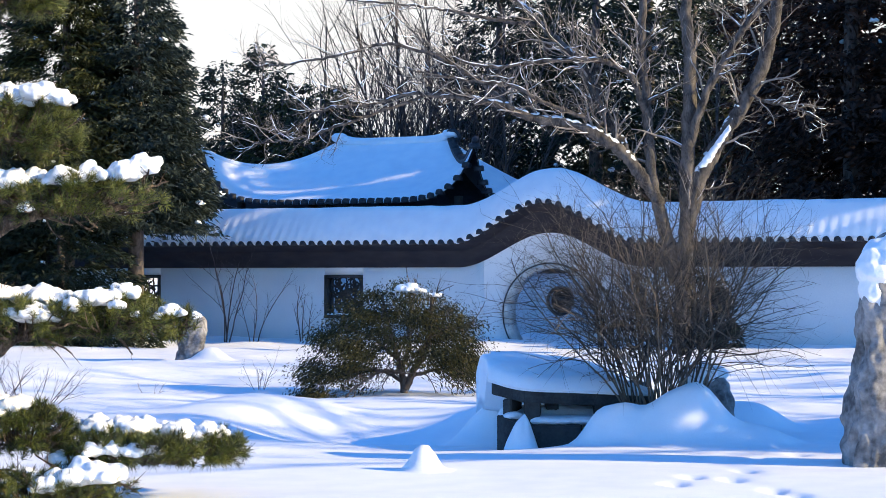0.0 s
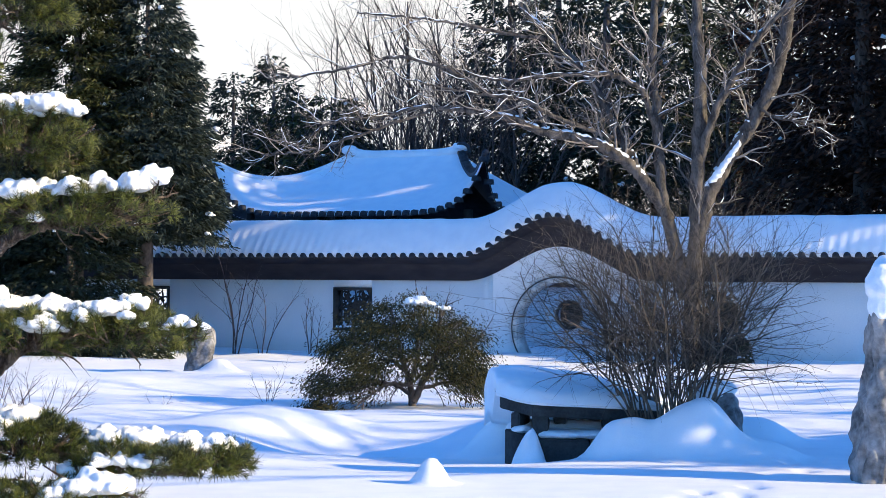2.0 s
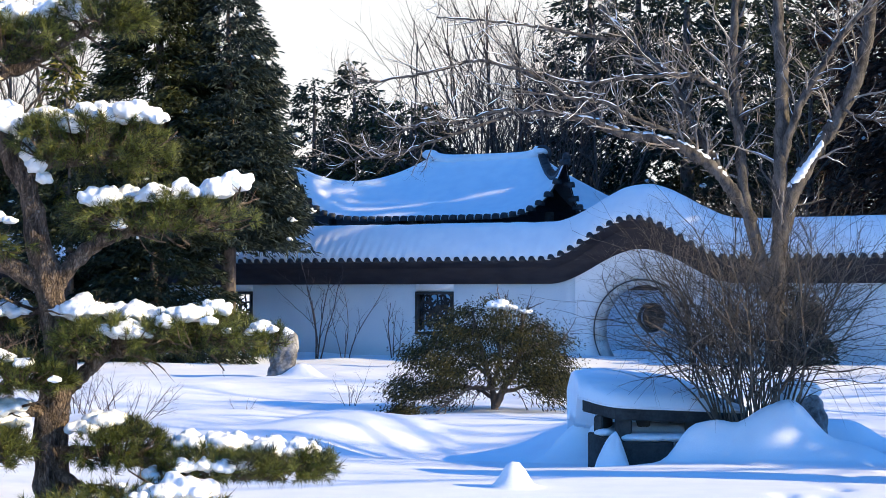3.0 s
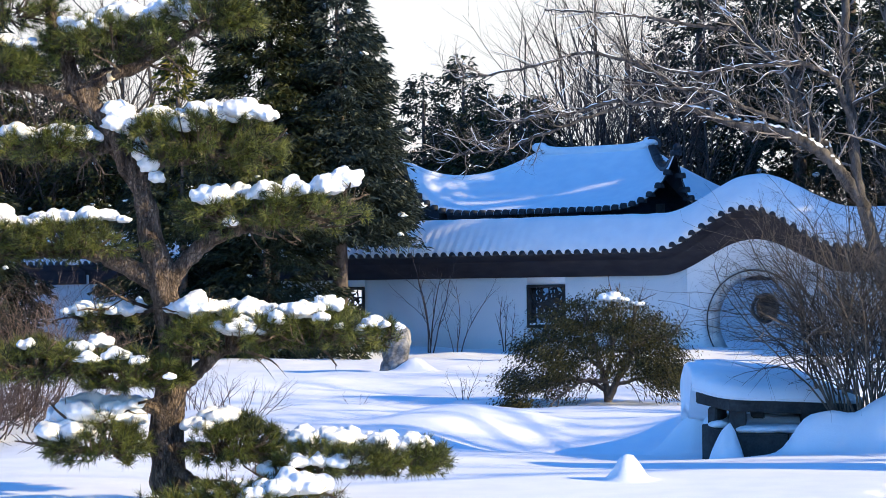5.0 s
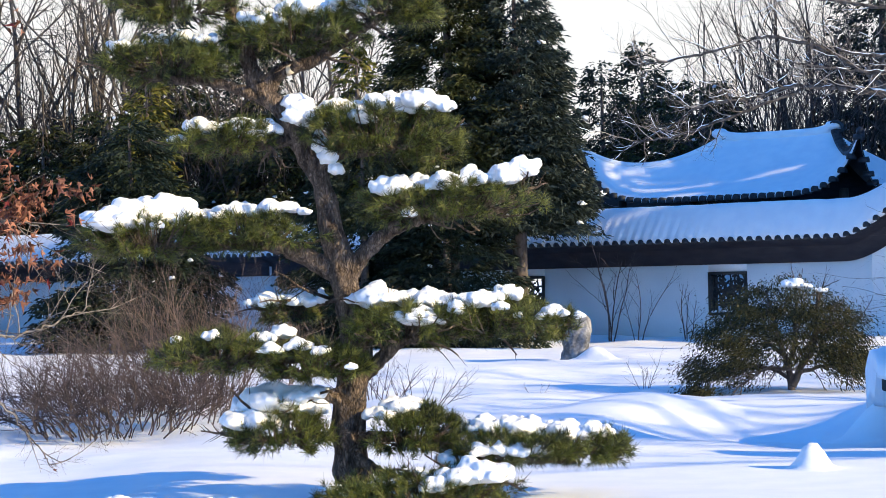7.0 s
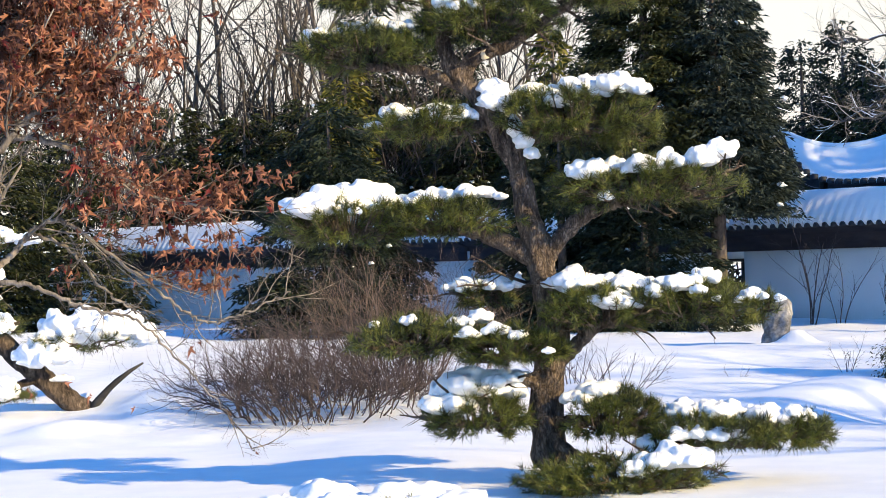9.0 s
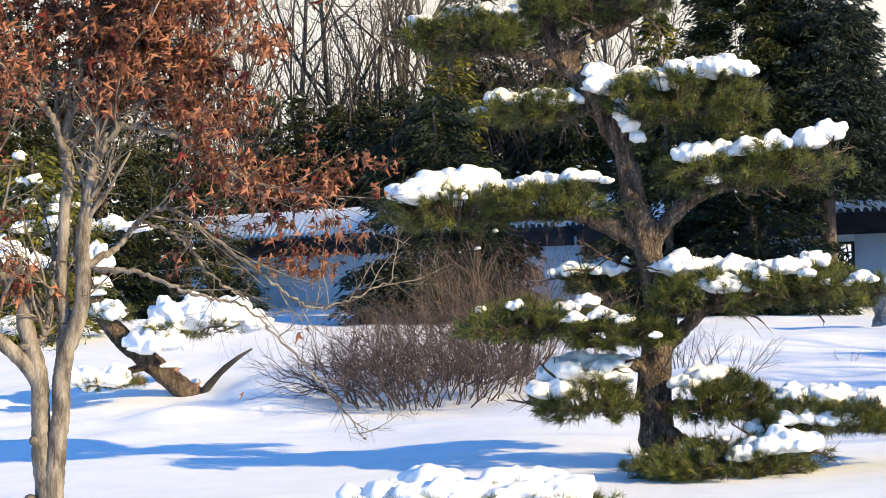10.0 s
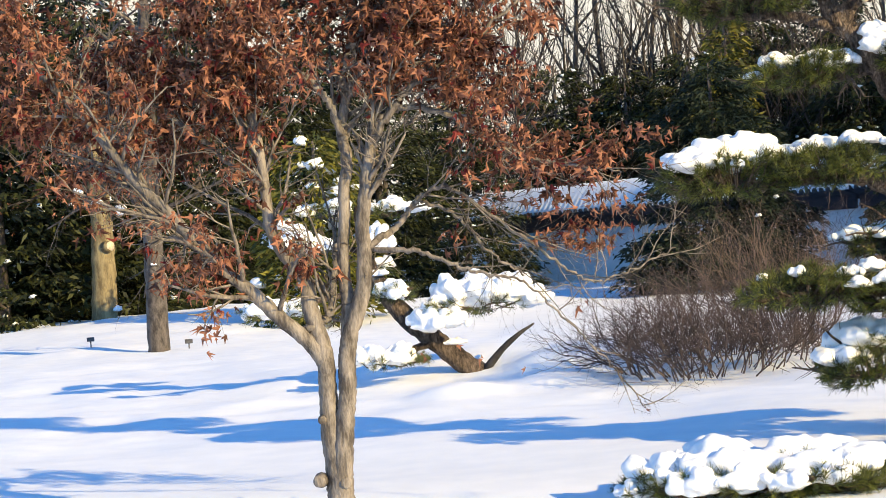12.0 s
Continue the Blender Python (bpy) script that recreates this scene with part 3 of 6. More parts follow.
# ---- pavilion behind the wall ----
def build_pavilion():
    pav = thing("pavilion", -1.36, 56.0, 0, "pavilion with a snow-covered hip roof and upturned corners", "pavilion", turn=WALL_TURN)
    A, B, R = 4.15, 3.56, 1.73
    ZE, ZR = 3.42, 5.12

    def slope(u, v, side):
        along, deep, rid = (A, B, R) if side in (0, 2) else (B, A, 0.0)
        x = (along * (1 - v) + rid * v) * u
        q = v ** 1.35
        y = -(deep * (1 - v) + (0 if side in (0, 2) else R) * v)
        z = ZE + (ZR - ZE) * q + (0.2 if (side == 1 and u > 0) or (side == 2 and u < 0) else 1.45) * abs(u) ** 7 * (1 - v) ** 2.2
        return Matrix.Rotation(side * math.pi / 2, 3, "Z") @ Vector((x, y, z))

    nu, nv = 44, 14
    for shift, name, material in ((0.0, "tile_bed", M_TILE), (0.16, "roof_snow", M_SNOW)):
        for side in range(4):
            verts, faces = [], []
            for i in range(nu + 1):
                u = -1 + 2 * i / nu
                for j in range(nv + 1):
                    p = slope(u, j / nv, side)
                    k2 = 1.0 if shift == 0 else 0.985
                    wob = 0.03 * noise.noise(p * 0.9) if shift else 0
                    verts.append((p.x * k2, p.y * k2, p.z + shift * (0.5 if j == 0 else 1) + wob))
            for i in range(nu):
                for j in range(nv):
                    a = i * (nv + 1) + j
                    faces.append((a, a + nv + 1, a + nv + 2, a + 1))
            if shift:
                k = len(verts)
                for i in range(nu + 1):
                    p = slope(-1 + 2 * i / nu, 0, side)
                    verts.append((p.x * 0.985, p.y * 0.985, p.z + 0.01))
                for i in range(nu):
                    faces.append((i * (nv + 1), k + i, k + i + 1, (i + 1) * (nv + 1)))
            part(name, mesh_of(name, verts, faces, material, True), pav)
    g = Geo()
    pts = [vec(x, 0, ZR + 0.17 + 0.16 * abs(x / R) ** 6) for x in np.linspace(-R - 0.05, R + 0.05, 15)]
    g.tube(pts, [0.13] * 15, 8)
    rng = random.Random(2)
    for sx in (-1, 1):
        lump(g, rng, (sx * (R + 0.02), 0, ZR + 0.32), 0.26, 0.16, 0.15, 12, 7, 0.1, 0.8)
    part("ridge_snow", g.mesh("ridge_snow", M_SNOW), pav)
    g = Geo()
    pts = [vec(R + 0.1 + 0.22 * math.cos(a), -0.1, ZR + 0.22 + 0.2 * math.sin(a)) for a in np.linspace(-0.6, 2.2, 9)]
    g.tube(pts, [0.05] * 9, 6)
    part("ridge_ornament", g.mesh("ridge_ornament", M_TILE), pav, "dark curled ridge end")
    for i, sgn in ((1, 1), (2, -1)):
        g = Geo()
        hip = [Vector(slope(1, v, 0)) for v in np.linspace(0, 1, 20)]
        pts = [vec(p.x * sgn, p.y, p.z + 0.16) for p in hip]
        g.tube(pts, [0.09] * 20, 6)
        if sgn > 0:
            for p in pts[1:]:
                g.box(p.x - 0.05, p.x + 0.13, p.y - 0.07, p.y + 0.07, p.z - 0.05, p.z + 0.14)
        part("hip_ridge", g.mesh("hip_ridge", M_TILE if sgn > 0 else M_SNOW, False), pav, "dark hip tiles showing through the snow" if sgn > 0 else "snow along the hip")
    tile = half_round(0.085, 0.25)
    for side, count in ((0, 34), (1, 28)):
        for i in range(count):
            u = -0.99 + 1.98 * i / (count - 1)
            p = slope(u, 0, side)
            part("tile", tile, pav, at=Matrix.Translation(p + Vector((0, 0, 0.05))) @ pose(0, 0, 0, 0, 0, 90 * side) @ pose(0, -0.06, 0))
    g = Geo()
    g.box(-2.9, 2.9, -2.4, 2.4, -0.3, 3.3)
    part("wall", g.mesh("wall", M_PLASTER, False), pav, "white pavilion wall")
    g = Geo()
    g.tube([vec(0, 0, -0.3), vec(0, 0, 3.6)], [0.13, 0.12], 10)
    column = g.mesh("column", M_LATTICE)
    for x in (-3.3, -1.1, 1.1, 3.3):
        for y in (-2.8, 2.8):
            part("column", column, pav, at=pose(x, y, 0))


build_pavilion()


# ---- rocks and stone bench ----
def rock(name, x, y, z, w, d, h, label, seed, rough=0.3, taper=0.2, lean=0.0, turn=0, waist=0.0, cap=(), sub=5):
    th = thing(name, x, y, z, label, "rock", turn=turn)
    bm = bmesh.new()
    bmesh.ops.create_icosphere(bm, subdivisions=sub, radius=1.0)
    o = Vector((seed * 3.7, seed * 1.3, 0))
    for v in bm.verts:
        n = v.co.normalized()
        p = 4.0
        k = (abs(n.x) ** p + abs(n.y) ** p + abs(n.z) ** p) ** (-1 / p)
        c = n * k
        q = Vector((c.x * w, c.y * d, c.z * h * 0.5))
        s = 1 - taper * (c.z * 0.5 + 0.5) - waist * math.exp(-((c.z + 0.2) / 0.35) ** 2)
        big = noise.noise(q * 1.9 + o)
        ridg = 1 - abs(noise.noise(q * 4.2 + o * 2)) * 2
        fine = noise.noise(q * 11 + o)
        crack = -0.1 * max(0.0, 1 - abs(noise.noise(Vector((q.x * 3.0, q.y * 3.0, q.z * 0.9)) + o * 5)) * 9)
        f = s * (1 + rough * (0.55 * big + 0.25 * ridg + 0.15 * fine + crack * 1.6))
        v.co = Vector((q.x * f + lean * (c.z * 0.5 + 0.5), q.y * f, q.z * (1 + 0.12 * big) + h * 0.47))
    me = bpy.data.meshes.new("stone")
    bm.to_mesh(me)
    bm.free()
    me.materials.append(M_ROCK)
    me.polygons.foreach_set("use_smooth", np.ones(len(me.polygons), dtype=bool))
    part("stone", me, th)
    rng = random.Random(seed)
    if cap:
        g = Geo()
        for cx, cy, cz, rx, ry, rz in cap:
            lump(g, rng, (cx, cy, cz), rx, ry, rz, 18, 10, 0.14, 0.7)
        part("snow_cap", grown(g, 0.014), th, "rounded cap of snow")
    return th


rock("standing_stone", 3.44, 15.6, -0.2, 0.32, 0.3, 2.12, "tall pitted grey standing stone capped with snow", 4, 0.62, 0.3, 0.1, waist=0.1,
     cap=[(0.12, 0, 1.9, 0.17, 0.17, 0.13), (0.02, -0.03, 1.84, 0.19, 0.2, 0.16), (-0.08, -0.08, 1.72, 0.16, 0.18, 0.2), (-0.12, -0.12, 1.56, 0.1, 0.12, 0.16), (-0.06, -0.16, 1.48, 0.05, 0.06, 0.12)], sub=6)
rock("garden_stone", -4.55, 35.8, -0.1, 0.27, 0.25, 0.92, "small upright grey stone with a snow cap", 9, 0.6, 0.2, 0.08, waist=0.15,
     cap=[(0.1, 0, 0.86, 0.15, 0.16, 0.12), (0.17, 0, 0.74, 0.1, 0.14, 0.14)], sub=5)
rock("shrub_stone", 2.5, 18.85, -0.1, 0.24, 0.25, 0.78, "rough pale stone half covered by snow beside a shrub", 13, 0.6, 0.2, 0.0,
     cap=[(-0.08, 0, 0.66, 0.2, 0.22, 0.12), (-0.15, -0.05, 0.52, 0.14, 0.2, 0.2), (0.05, 0, 0.68, 0.14, 0.18, 0.09)], sub=5)


def slab_block(name, x, y, z, w, d, h, turn, label, tilt=0.0, parent=None):
    bm = bmesh.new()
    bmesh.ops.create_cube(bm, size=1.0)
    for v in bm.verts:
        v.co = Vector((v.co.x * w, v.co.y * d, v.co.z * h))
    bmesh.ops.bevel(bm, geom=bm.edges[:], offset=0.012, segments=2, affect="EDGES")
    me = bpy.data.meshes.new(name)
    bm.to_mesh(me)
    bm.free()
    me.materials.append(M_SLAB)
    return part(name, me, parent, label, at=pose(x, y, z, 0, tilt, turn))


def bench_prism(name, outline, top, thick, parent):
    """A stone slab by its outline; top gives the height of its upper face."""
    bm = bmesh.new()
    low = [bm.verts.new((x, y, top(x, y) - thick)) for x, y in outline]
    high = [bm.verts.new((x, y, top(x, y))) for x, y in outline]
    n = len(outline)
    bm.faces.new(high)
    bm.faces.new(low[::-1])
    for i in range(n):
        bm.faces.new((low[i], low[(i + 1) % n], high[(i + 1) % n], high[i]))
    bmesh.ops.bevel(bm, geom=bm.edges[:], offset=0.01, segments=2, affect="EDGES")
    me = bpy.data.meshes.new(name)
    bm.to_mesh(me)
    bm.free()
    me.materials.append(M_SLAB)
    return part(name, me, parent)


def bench_top(x, y):
    return 0.53 - 0.05 * (x + 0.2) + 0.09 * y


def build_bench():
    b = thing("stone_bench", 0.95, 18.15, -0.05, "low dark stone slab bench loaded with deep snow", "bench")
    bench_prism("slab", [(-0.5, 0.44), (-0.21, 0.03), (0.98, 0.1), (0.98, 0.9), (-0.35, 0.95)], bench_top, 0.13, b)
    for x, y, w, turn in ((-0.31, 0.3, 0.09, -30), (-0.13, 0.2, 0.15, -5), (0.06, 0.45, 0.12, 0), (0.5, 0.3, 0.13, 0)):
        slab_block("foot", x, y, 0.31, w, 0.22, 0.24, turn, "", 0, b)
    bench_prism("base_stone", [(-0.46, 0.22), (-0.27, -0.02), (-0.14, 0.1), (-0.2, 0.5)], lambda x, y: 0.25 + 0.1 * y - 0.15 * (x + 0.4), 0.5, b)
    bench_prism("base_stone", [(-0.2, 0.0), (0.3, -0.06), (0.34, 0.4), (-0.16, 0.45)], lambda x, y: 0.2 + 0.1 * y, 0.5, b)
    rng = random.Random(12)
    # deep snow over the slab, rounded at its edge and rising behind
    nu, nv = 60, 40
    front = [(-0.53, 0.5), (-0.5, 0.42), (-0.22, 0.02), (0.3, 0.03), (0.99, 0.08)]
    edge = spline([(x, y, 0) for x, y in front], nu)
    v, f = [], []
    for j in range(nv):
        w = (j / (nv - 1)) ** 1.7
        for i, e in enumerate(edge):
            x, y = e.x * (1 + 0.15 * w), e.y + (2.3 - e.y) * w
            d = w * 2.2
            z = bench_top(e.x, min(y, 0.9)) + 0.1 * (1 - math.exp(-d / 0.05)) + 0.1 * (1 - math.exp(-d / 0.6)) - 0.25 * max(0.0, d - 1.5)
            z += (0.02 * noise.noise(Vector((x * 3, y * 3, 2.0))) + 0.008 * noise.noise(Vector((x * 9, y * 9, 5.0)))) * min(1, d * 6)
            z -= 0.5 * min(1.0, d * 1.5) * (math.exp(-i / 5) + math.exp((i - nu + 1) / 5))
            v.append((x, y - 0.015 * math.exp(-d / 0.05) + 0.01, z))
    m = nu * nv
    for j in range(nv):
        for i in range(nu):
            x, y, z = v[j * nu + i]
            v.append((x, y + (0.02 if j == 0 else 0), min(z - 0.02, bench_top(x, min(y, 0.9)) - 0.003)))
    for j in range(nv - 1):
        for i in range(nu - 1):
            k = j * nu + i
            f += [(k, k + 1, k + nu + 1, k + nu), (m + k, m + k + nu, m + k + nu + 1, m + k + 1)]
    for i in range(nu - 1):
        f += [(i, m + i, m + i + 1, i + 1), (m - nu + i, m - nu + i + 1, 2 * m - nu + i + 1, 2 * m - nu + i)]
    for j in range(nv - 1):
        k, q = j * nu, j * nu + nu - 1
        f += [(k, k + nu, m + k + nu, m + k), (q, m + q, m + q + nu, q + nu)]
    part("snow_cap", mesh_of("snow_cap", np.array(v), np.array(f), M_SNOW, True), b, "deep soft snow on the slab")
    g = Geo()
    for i in range(12):
        lump(g, rng, (-0.1 + 0.05 * i, 0.2 + 0.02 * rng.random(), 0.23), 0.1, 0.2, 0.05, 12, 6, 0.15, 0.8)
    lump(g, rng, (-0.3, 0.24, 0.27), 0.12, 0.16, 0.05, 12, 6, 0.15, 0.8)
    for i in range(10):
        lump(g, rng, (-0.3 + 0.1 * i, 0.5, 0.24), 0.16, 0.24, 0.12, 10, 5, 0.1, 0.6)
    part("ledge_snow", grown(g, 0.03), b, "snow on the lower ledge")
    # cone of snow between the two lower stones
    rows, seg = 16, 28
    v, f = [], []
    for i in range(rows + 1):
        u = i / rows
        for j in range(seg):
            a = 2 * math.pi * j / seg
            r = (0.03 * min(1, u * 6) + 0.24 * u) * (1 + 0.3 * noise.noise(Vector((math.cos(a) * 1.5, math.sin(a) * 1.5, u * 2))))
            v.append((-0.21 - 0.04 * u + r * math.cos(a) * 0.85, -0.05 - 0.08 * u + r * math.sin(a), 0.31 - 0.5 * u ** 1.1 - 0.02 * math.cos(a) * u))
    for i in range(rows):
        for j in range(seg):
            j2 = (j + 1) % seg
            f.append((i * seg + j, (i + 1) * seg + j, (i + 1) * seg + j2, i * seg + j2))
    f.append(tuple(range(seg)))
    g = Geo()
    g.add(v, f)
    ob = new("snow_cone", g.mesh("snow_cone", M_SNOW))
    ob.matrix_basis = pose(0.95, 18.15, -0.05)
    tagged(ob, "pointed snow cone drifted against the stone bench", "snow drift")


build_bench()


# ---- plants ----
def bark_tube(geo, pts, radii, sides=16, rough=0.12, freq=16.0, seed=0.0):
    """A limb with furrowed, plated bark."""
    n = len(pts)
    k = len(geo.v)
    e = None
    for i, p in enumerate(pts):
        d = (pts[min(i + 1, n - 1)] - pts[max(i - 1, 0)]).normalized()
        e = (d.cross(Vector((0, 1, 0.2))) if e is None else (e - d * e.dot(d))).normalized()
        g = d.cross(e)
        for j in range(sides):
            a = 2 * math.pi * j / sides
            q = e * math.cos(a) + g * math.sin(a)
            s = p + q * radii[i]
            w = noise.noise(Vector((s.x * freq, s.y * freq, s.z * freq * 0.4 + seed)))
            w2 = noise.noise(Vector((s.x * freq * 0.3, s.y * freq * 0.3, s.z * freq * 0.3 + seed)))
            w = 1 + rough * (1.3 * (0.5 - abs(w) * 2) + 0.7 * w2)
            geo.v.append(tuple(p + q * radii[i] * w))
    for i in range(n - 1):
        for j in range(sides):
            j2 = (j + 1) % sides
            geo.f.append((k + i * sides + j, k + i * sides + j2, k + (i + 1) * sides + j2, k + (i + 1) * sides + j))
    geo.f += [tuple(k + j for j in range(sides))[::-1], tuple(k + (n - 1) * sides + j for j in range(sides))]


def needles(centres, dirs, per, length, width, spread, rs):
    """Needle tufts: per thin needles round every direction."""
    n = len(centres)
    c = np.repeat(np.asarray(centres), per, 0)
    d = np.repeat(np.asarray(dirs), per, 0)
    r = rs.normal(size=(n * per, 3))
    r /= np.linalg.norm(r, axis=1)[:, None]
    v = d + r * spread
    v /= np.linalg.norm(v, axis=1)[:, None]
    ln = length * rs.uniform(0.65, 1.15, (n * per, 1))
    base = c + v * 0.008 + d * rs.uniform(-0.05, 0.03, (n * per, 1))
    side = np.cross(v, rs.normal(size=(n * per, 3)))
    side /= np.linalg.norm(side, axis=1)[:, None]
    tip = base + v * ln
    verts = np.stack([base - side * width / 2, base + side * width / 2, tip], 1).reshape(-1, 3)
    return verts, np.arange(n * per * 3).reshape(-1, 3)


def sprays(centres, dirs, length, width, rs, droop=0.3):
    """Flat pointed sprays of foliage, one diamond each."""
    n = len(centres)
    d = dirs / np.linalg.norm(dirs, axis=1)[:, None]
    ln = length * rs.uniform(0.5, 1.3, (n, 1))
    wd = width * rs.uniform(0.6, 1.3, (n, 1))
    side = np.cross(d, rs.normal(size=(n, 3)))
    side /= np.linalg.norm(side, axis=1)[:, None] + 1e-9
    mid = centres + d * ln * 0.45
    tip = centres + d * ln - np.array([0, 0, 1.0]) * ln * droop
    v = np.stack([centres, mid + side * wd / 2, tip, mid - side * wd / 2], 1).reshape(-1, 3)
    return v, np.arange(n * 4).reshape(-1, 4)


# trained pine: right, depth and height from its foot, in metres
PINE = thing("garden_pine", -3.26, 13.51, 0.0, "cloud-pruned pine with snow heaped on its needle pads", "pine tree", turn=13.44)


def build_pine_wood():
    rng = random.Random(41)
    g = Geo()
    path = [(0.02, 0, -0.1), (0, 0, 0.08), (-0.03, 0, 0.36), (-0.03, 0.02, 0.6), (0.02, 0.02, 0.83), (0.04, 0, 1.14), (-0.01, -0.02, 1.38), (-0.05, -0.02, 1.62), (-0.12, 0, 1.85), (-0.17, 0.02, 2.17), (-0.3, 0, 2.41), (-0.43, 0, 2.68), (-0.58, 0, 2.84), (-0.66, 0, 3.04), (-0.75, 0.02, 3.28), (-0.8, 0, 3.51), (-0.84, 0, 3.83)]
    rad = [0.13, 0.122, 0.115, 0.112, 0.105, 0.1, 0.092, 0.094, 0.074, 0.064, 0.066, 0.07, 0.066, 0.054, 0.046, 0.04, 0.034]
    bark_tube(g, spline(path, 130), lerp_list(rad, 130), 30, 0.24, 12.0, 2.0)
    part("trunk", g.mesh("trunk", M_BARK_PINE), PINE, "furrowed brown plated bark")
    limbs = [
        ([(0.0, -0.03, 1.56), (0.23, -0.06, 1.81), (0.47, -0.1, 1.92), (0.71, -0.12, 1.97), (1.03, -0.1, 2.04), (1.25, -0.05, 2.1)], 0.062, 0.02),
        ([(-0.08, 0, 1.56), (-0.43, -0.04, 1.74), (-0.7, -0.1, 1.79), (-1.21, -0.12, 1.76), (-1.7, -0.1, 1.82)], 0.075, 0.02),
        ([(0.02, 0, 0.79), (0.22, -0.06, 0.98), (0.38, -0.12, 1.09), (0.77, -0.12, 1.12), (1.32, -0.08, 1.13)], 0.06, 0.015),
        ([(0.03, -0.02, 0.42), (0.28, -0.1, 0.43), (0.52, -0.18, 0.36), (0.91, -0.22, 0.31), (1.6, -0.2, 0.33)], 0.045, 0.015),
        ([(-0.56, 0, 2.8), (-0.45, -0.05, 2.96), (-0.21, -0.1, 3.03), (0.03, -0.1, 3.19), (0.35, -0.08, 3.38)], 0.062, 0.02),
        ([(-0.55, 0, 2.78), (-0.88, -0.06, 2.89), (-1.26, -0.08, 2.93), (-1.6, -0.05, 3.0)], 0.045, 0.015),
        ([(-0.22, 0, 2.3), (-0.07, -0.06, 2.38), (0.19, -0.08, 2.4), (0.6, -0.05, 2.47)], 0.05, 0.016),
        ([(-0.38, 0, 2.5), (-0.6, 0.08, 2.46), (-1.1, 0.1, 2.48)], 0.045, 0.014),
        ([(0.0, 0, 0.62), (-0.2, -0.06, 0.72), (-0.6, -0.1, 0.58), (-0.8, -0.1, 0.46)], 0.045, 0.014),
        ([(0.02, 0, 1.05), (-0.3, -0.12, 0.98), (-0.8, -0.18, 0.98), (-1.2, -0.16, 1.0)], 0.04, 0.012),
        ([(-0.02, 0, 1.42), (-0.2, 0.12, 1.36), (-0.5, 0.2, 1.33)], 0.035, 0.012),
        ([(0.0, -0.03, 0.3), (0.2, -0.3, 0.2), (0.5, -0.5, 0.14), (0.9, -0.55, 0.16)], 0.04, 0.012),
    ]
    for path, r0, r1 in limbs:
        g = Geo()
        n = 8 * len(path)
        pts = [p + rand_dir(rng) * 0.008 for p in spline(path, n)]
        bark_tube(g, pts, lerp_list([r0, r0 * 0.75, (r0 + r1) * 0.45, r1], n), 12, 0.13, 22.0, rng.uniform(0, 9))
        spec = [(1, 0, 0, 0, 0, 0, 0), (5, 0.28, 0.0, 4, 50, 0.5, 0.2), (4, 0.3, 0.06, 0, 40, 0.5, 0.2)]
        for k in range(n // 3, n, 3):
            d = Vector((rng.uniform(-0.5, 0.9) * (1 if path[-1][0] > path[0][0] else -1), rng.uniform(-1, 1), rng.uniform(-0.15, 0.3)))
            grow(g, rng, pts[k], d, rng.uniform(0.25, 0.5), 0.014, 1, spec)
        part("branch", g.mesh("branch", M_BARK_PINE), PINE)
    for x, y, z, rx, ry, rz in ((-0.19, -0.07, 2.45, 0.07, 0.08, 0.14), (-0.13, -0.08, 2.36, 0.09, 0.08, 0.12), (-0.07, -0.09, 2.27, 0.07, 0.06, 0.08), (-0.36, -0.04, 2.74, 0.12, 0.08, 0.1)):
        part("snow_cap", snow_cap(rng, x, y, z, rx, ry, rz, 6), PINE)
    for p, r in (((0.2, -0.09, 2.41), 0.035), ((-0.4, -0.06, 2.97), 0.04), ((-0.03, -0.12, 0.86), 0.04)):
        g = Geo()
        q = vec(*p)
        g.tube([q, q + vec(0.03, -0.05, 0.01)], [r, r * 0.9], 10)
        part("pruned_stub", g.mesh("pruned_stub", M_CUT), PINE, "pale sawn stub")


build_pine_wood()


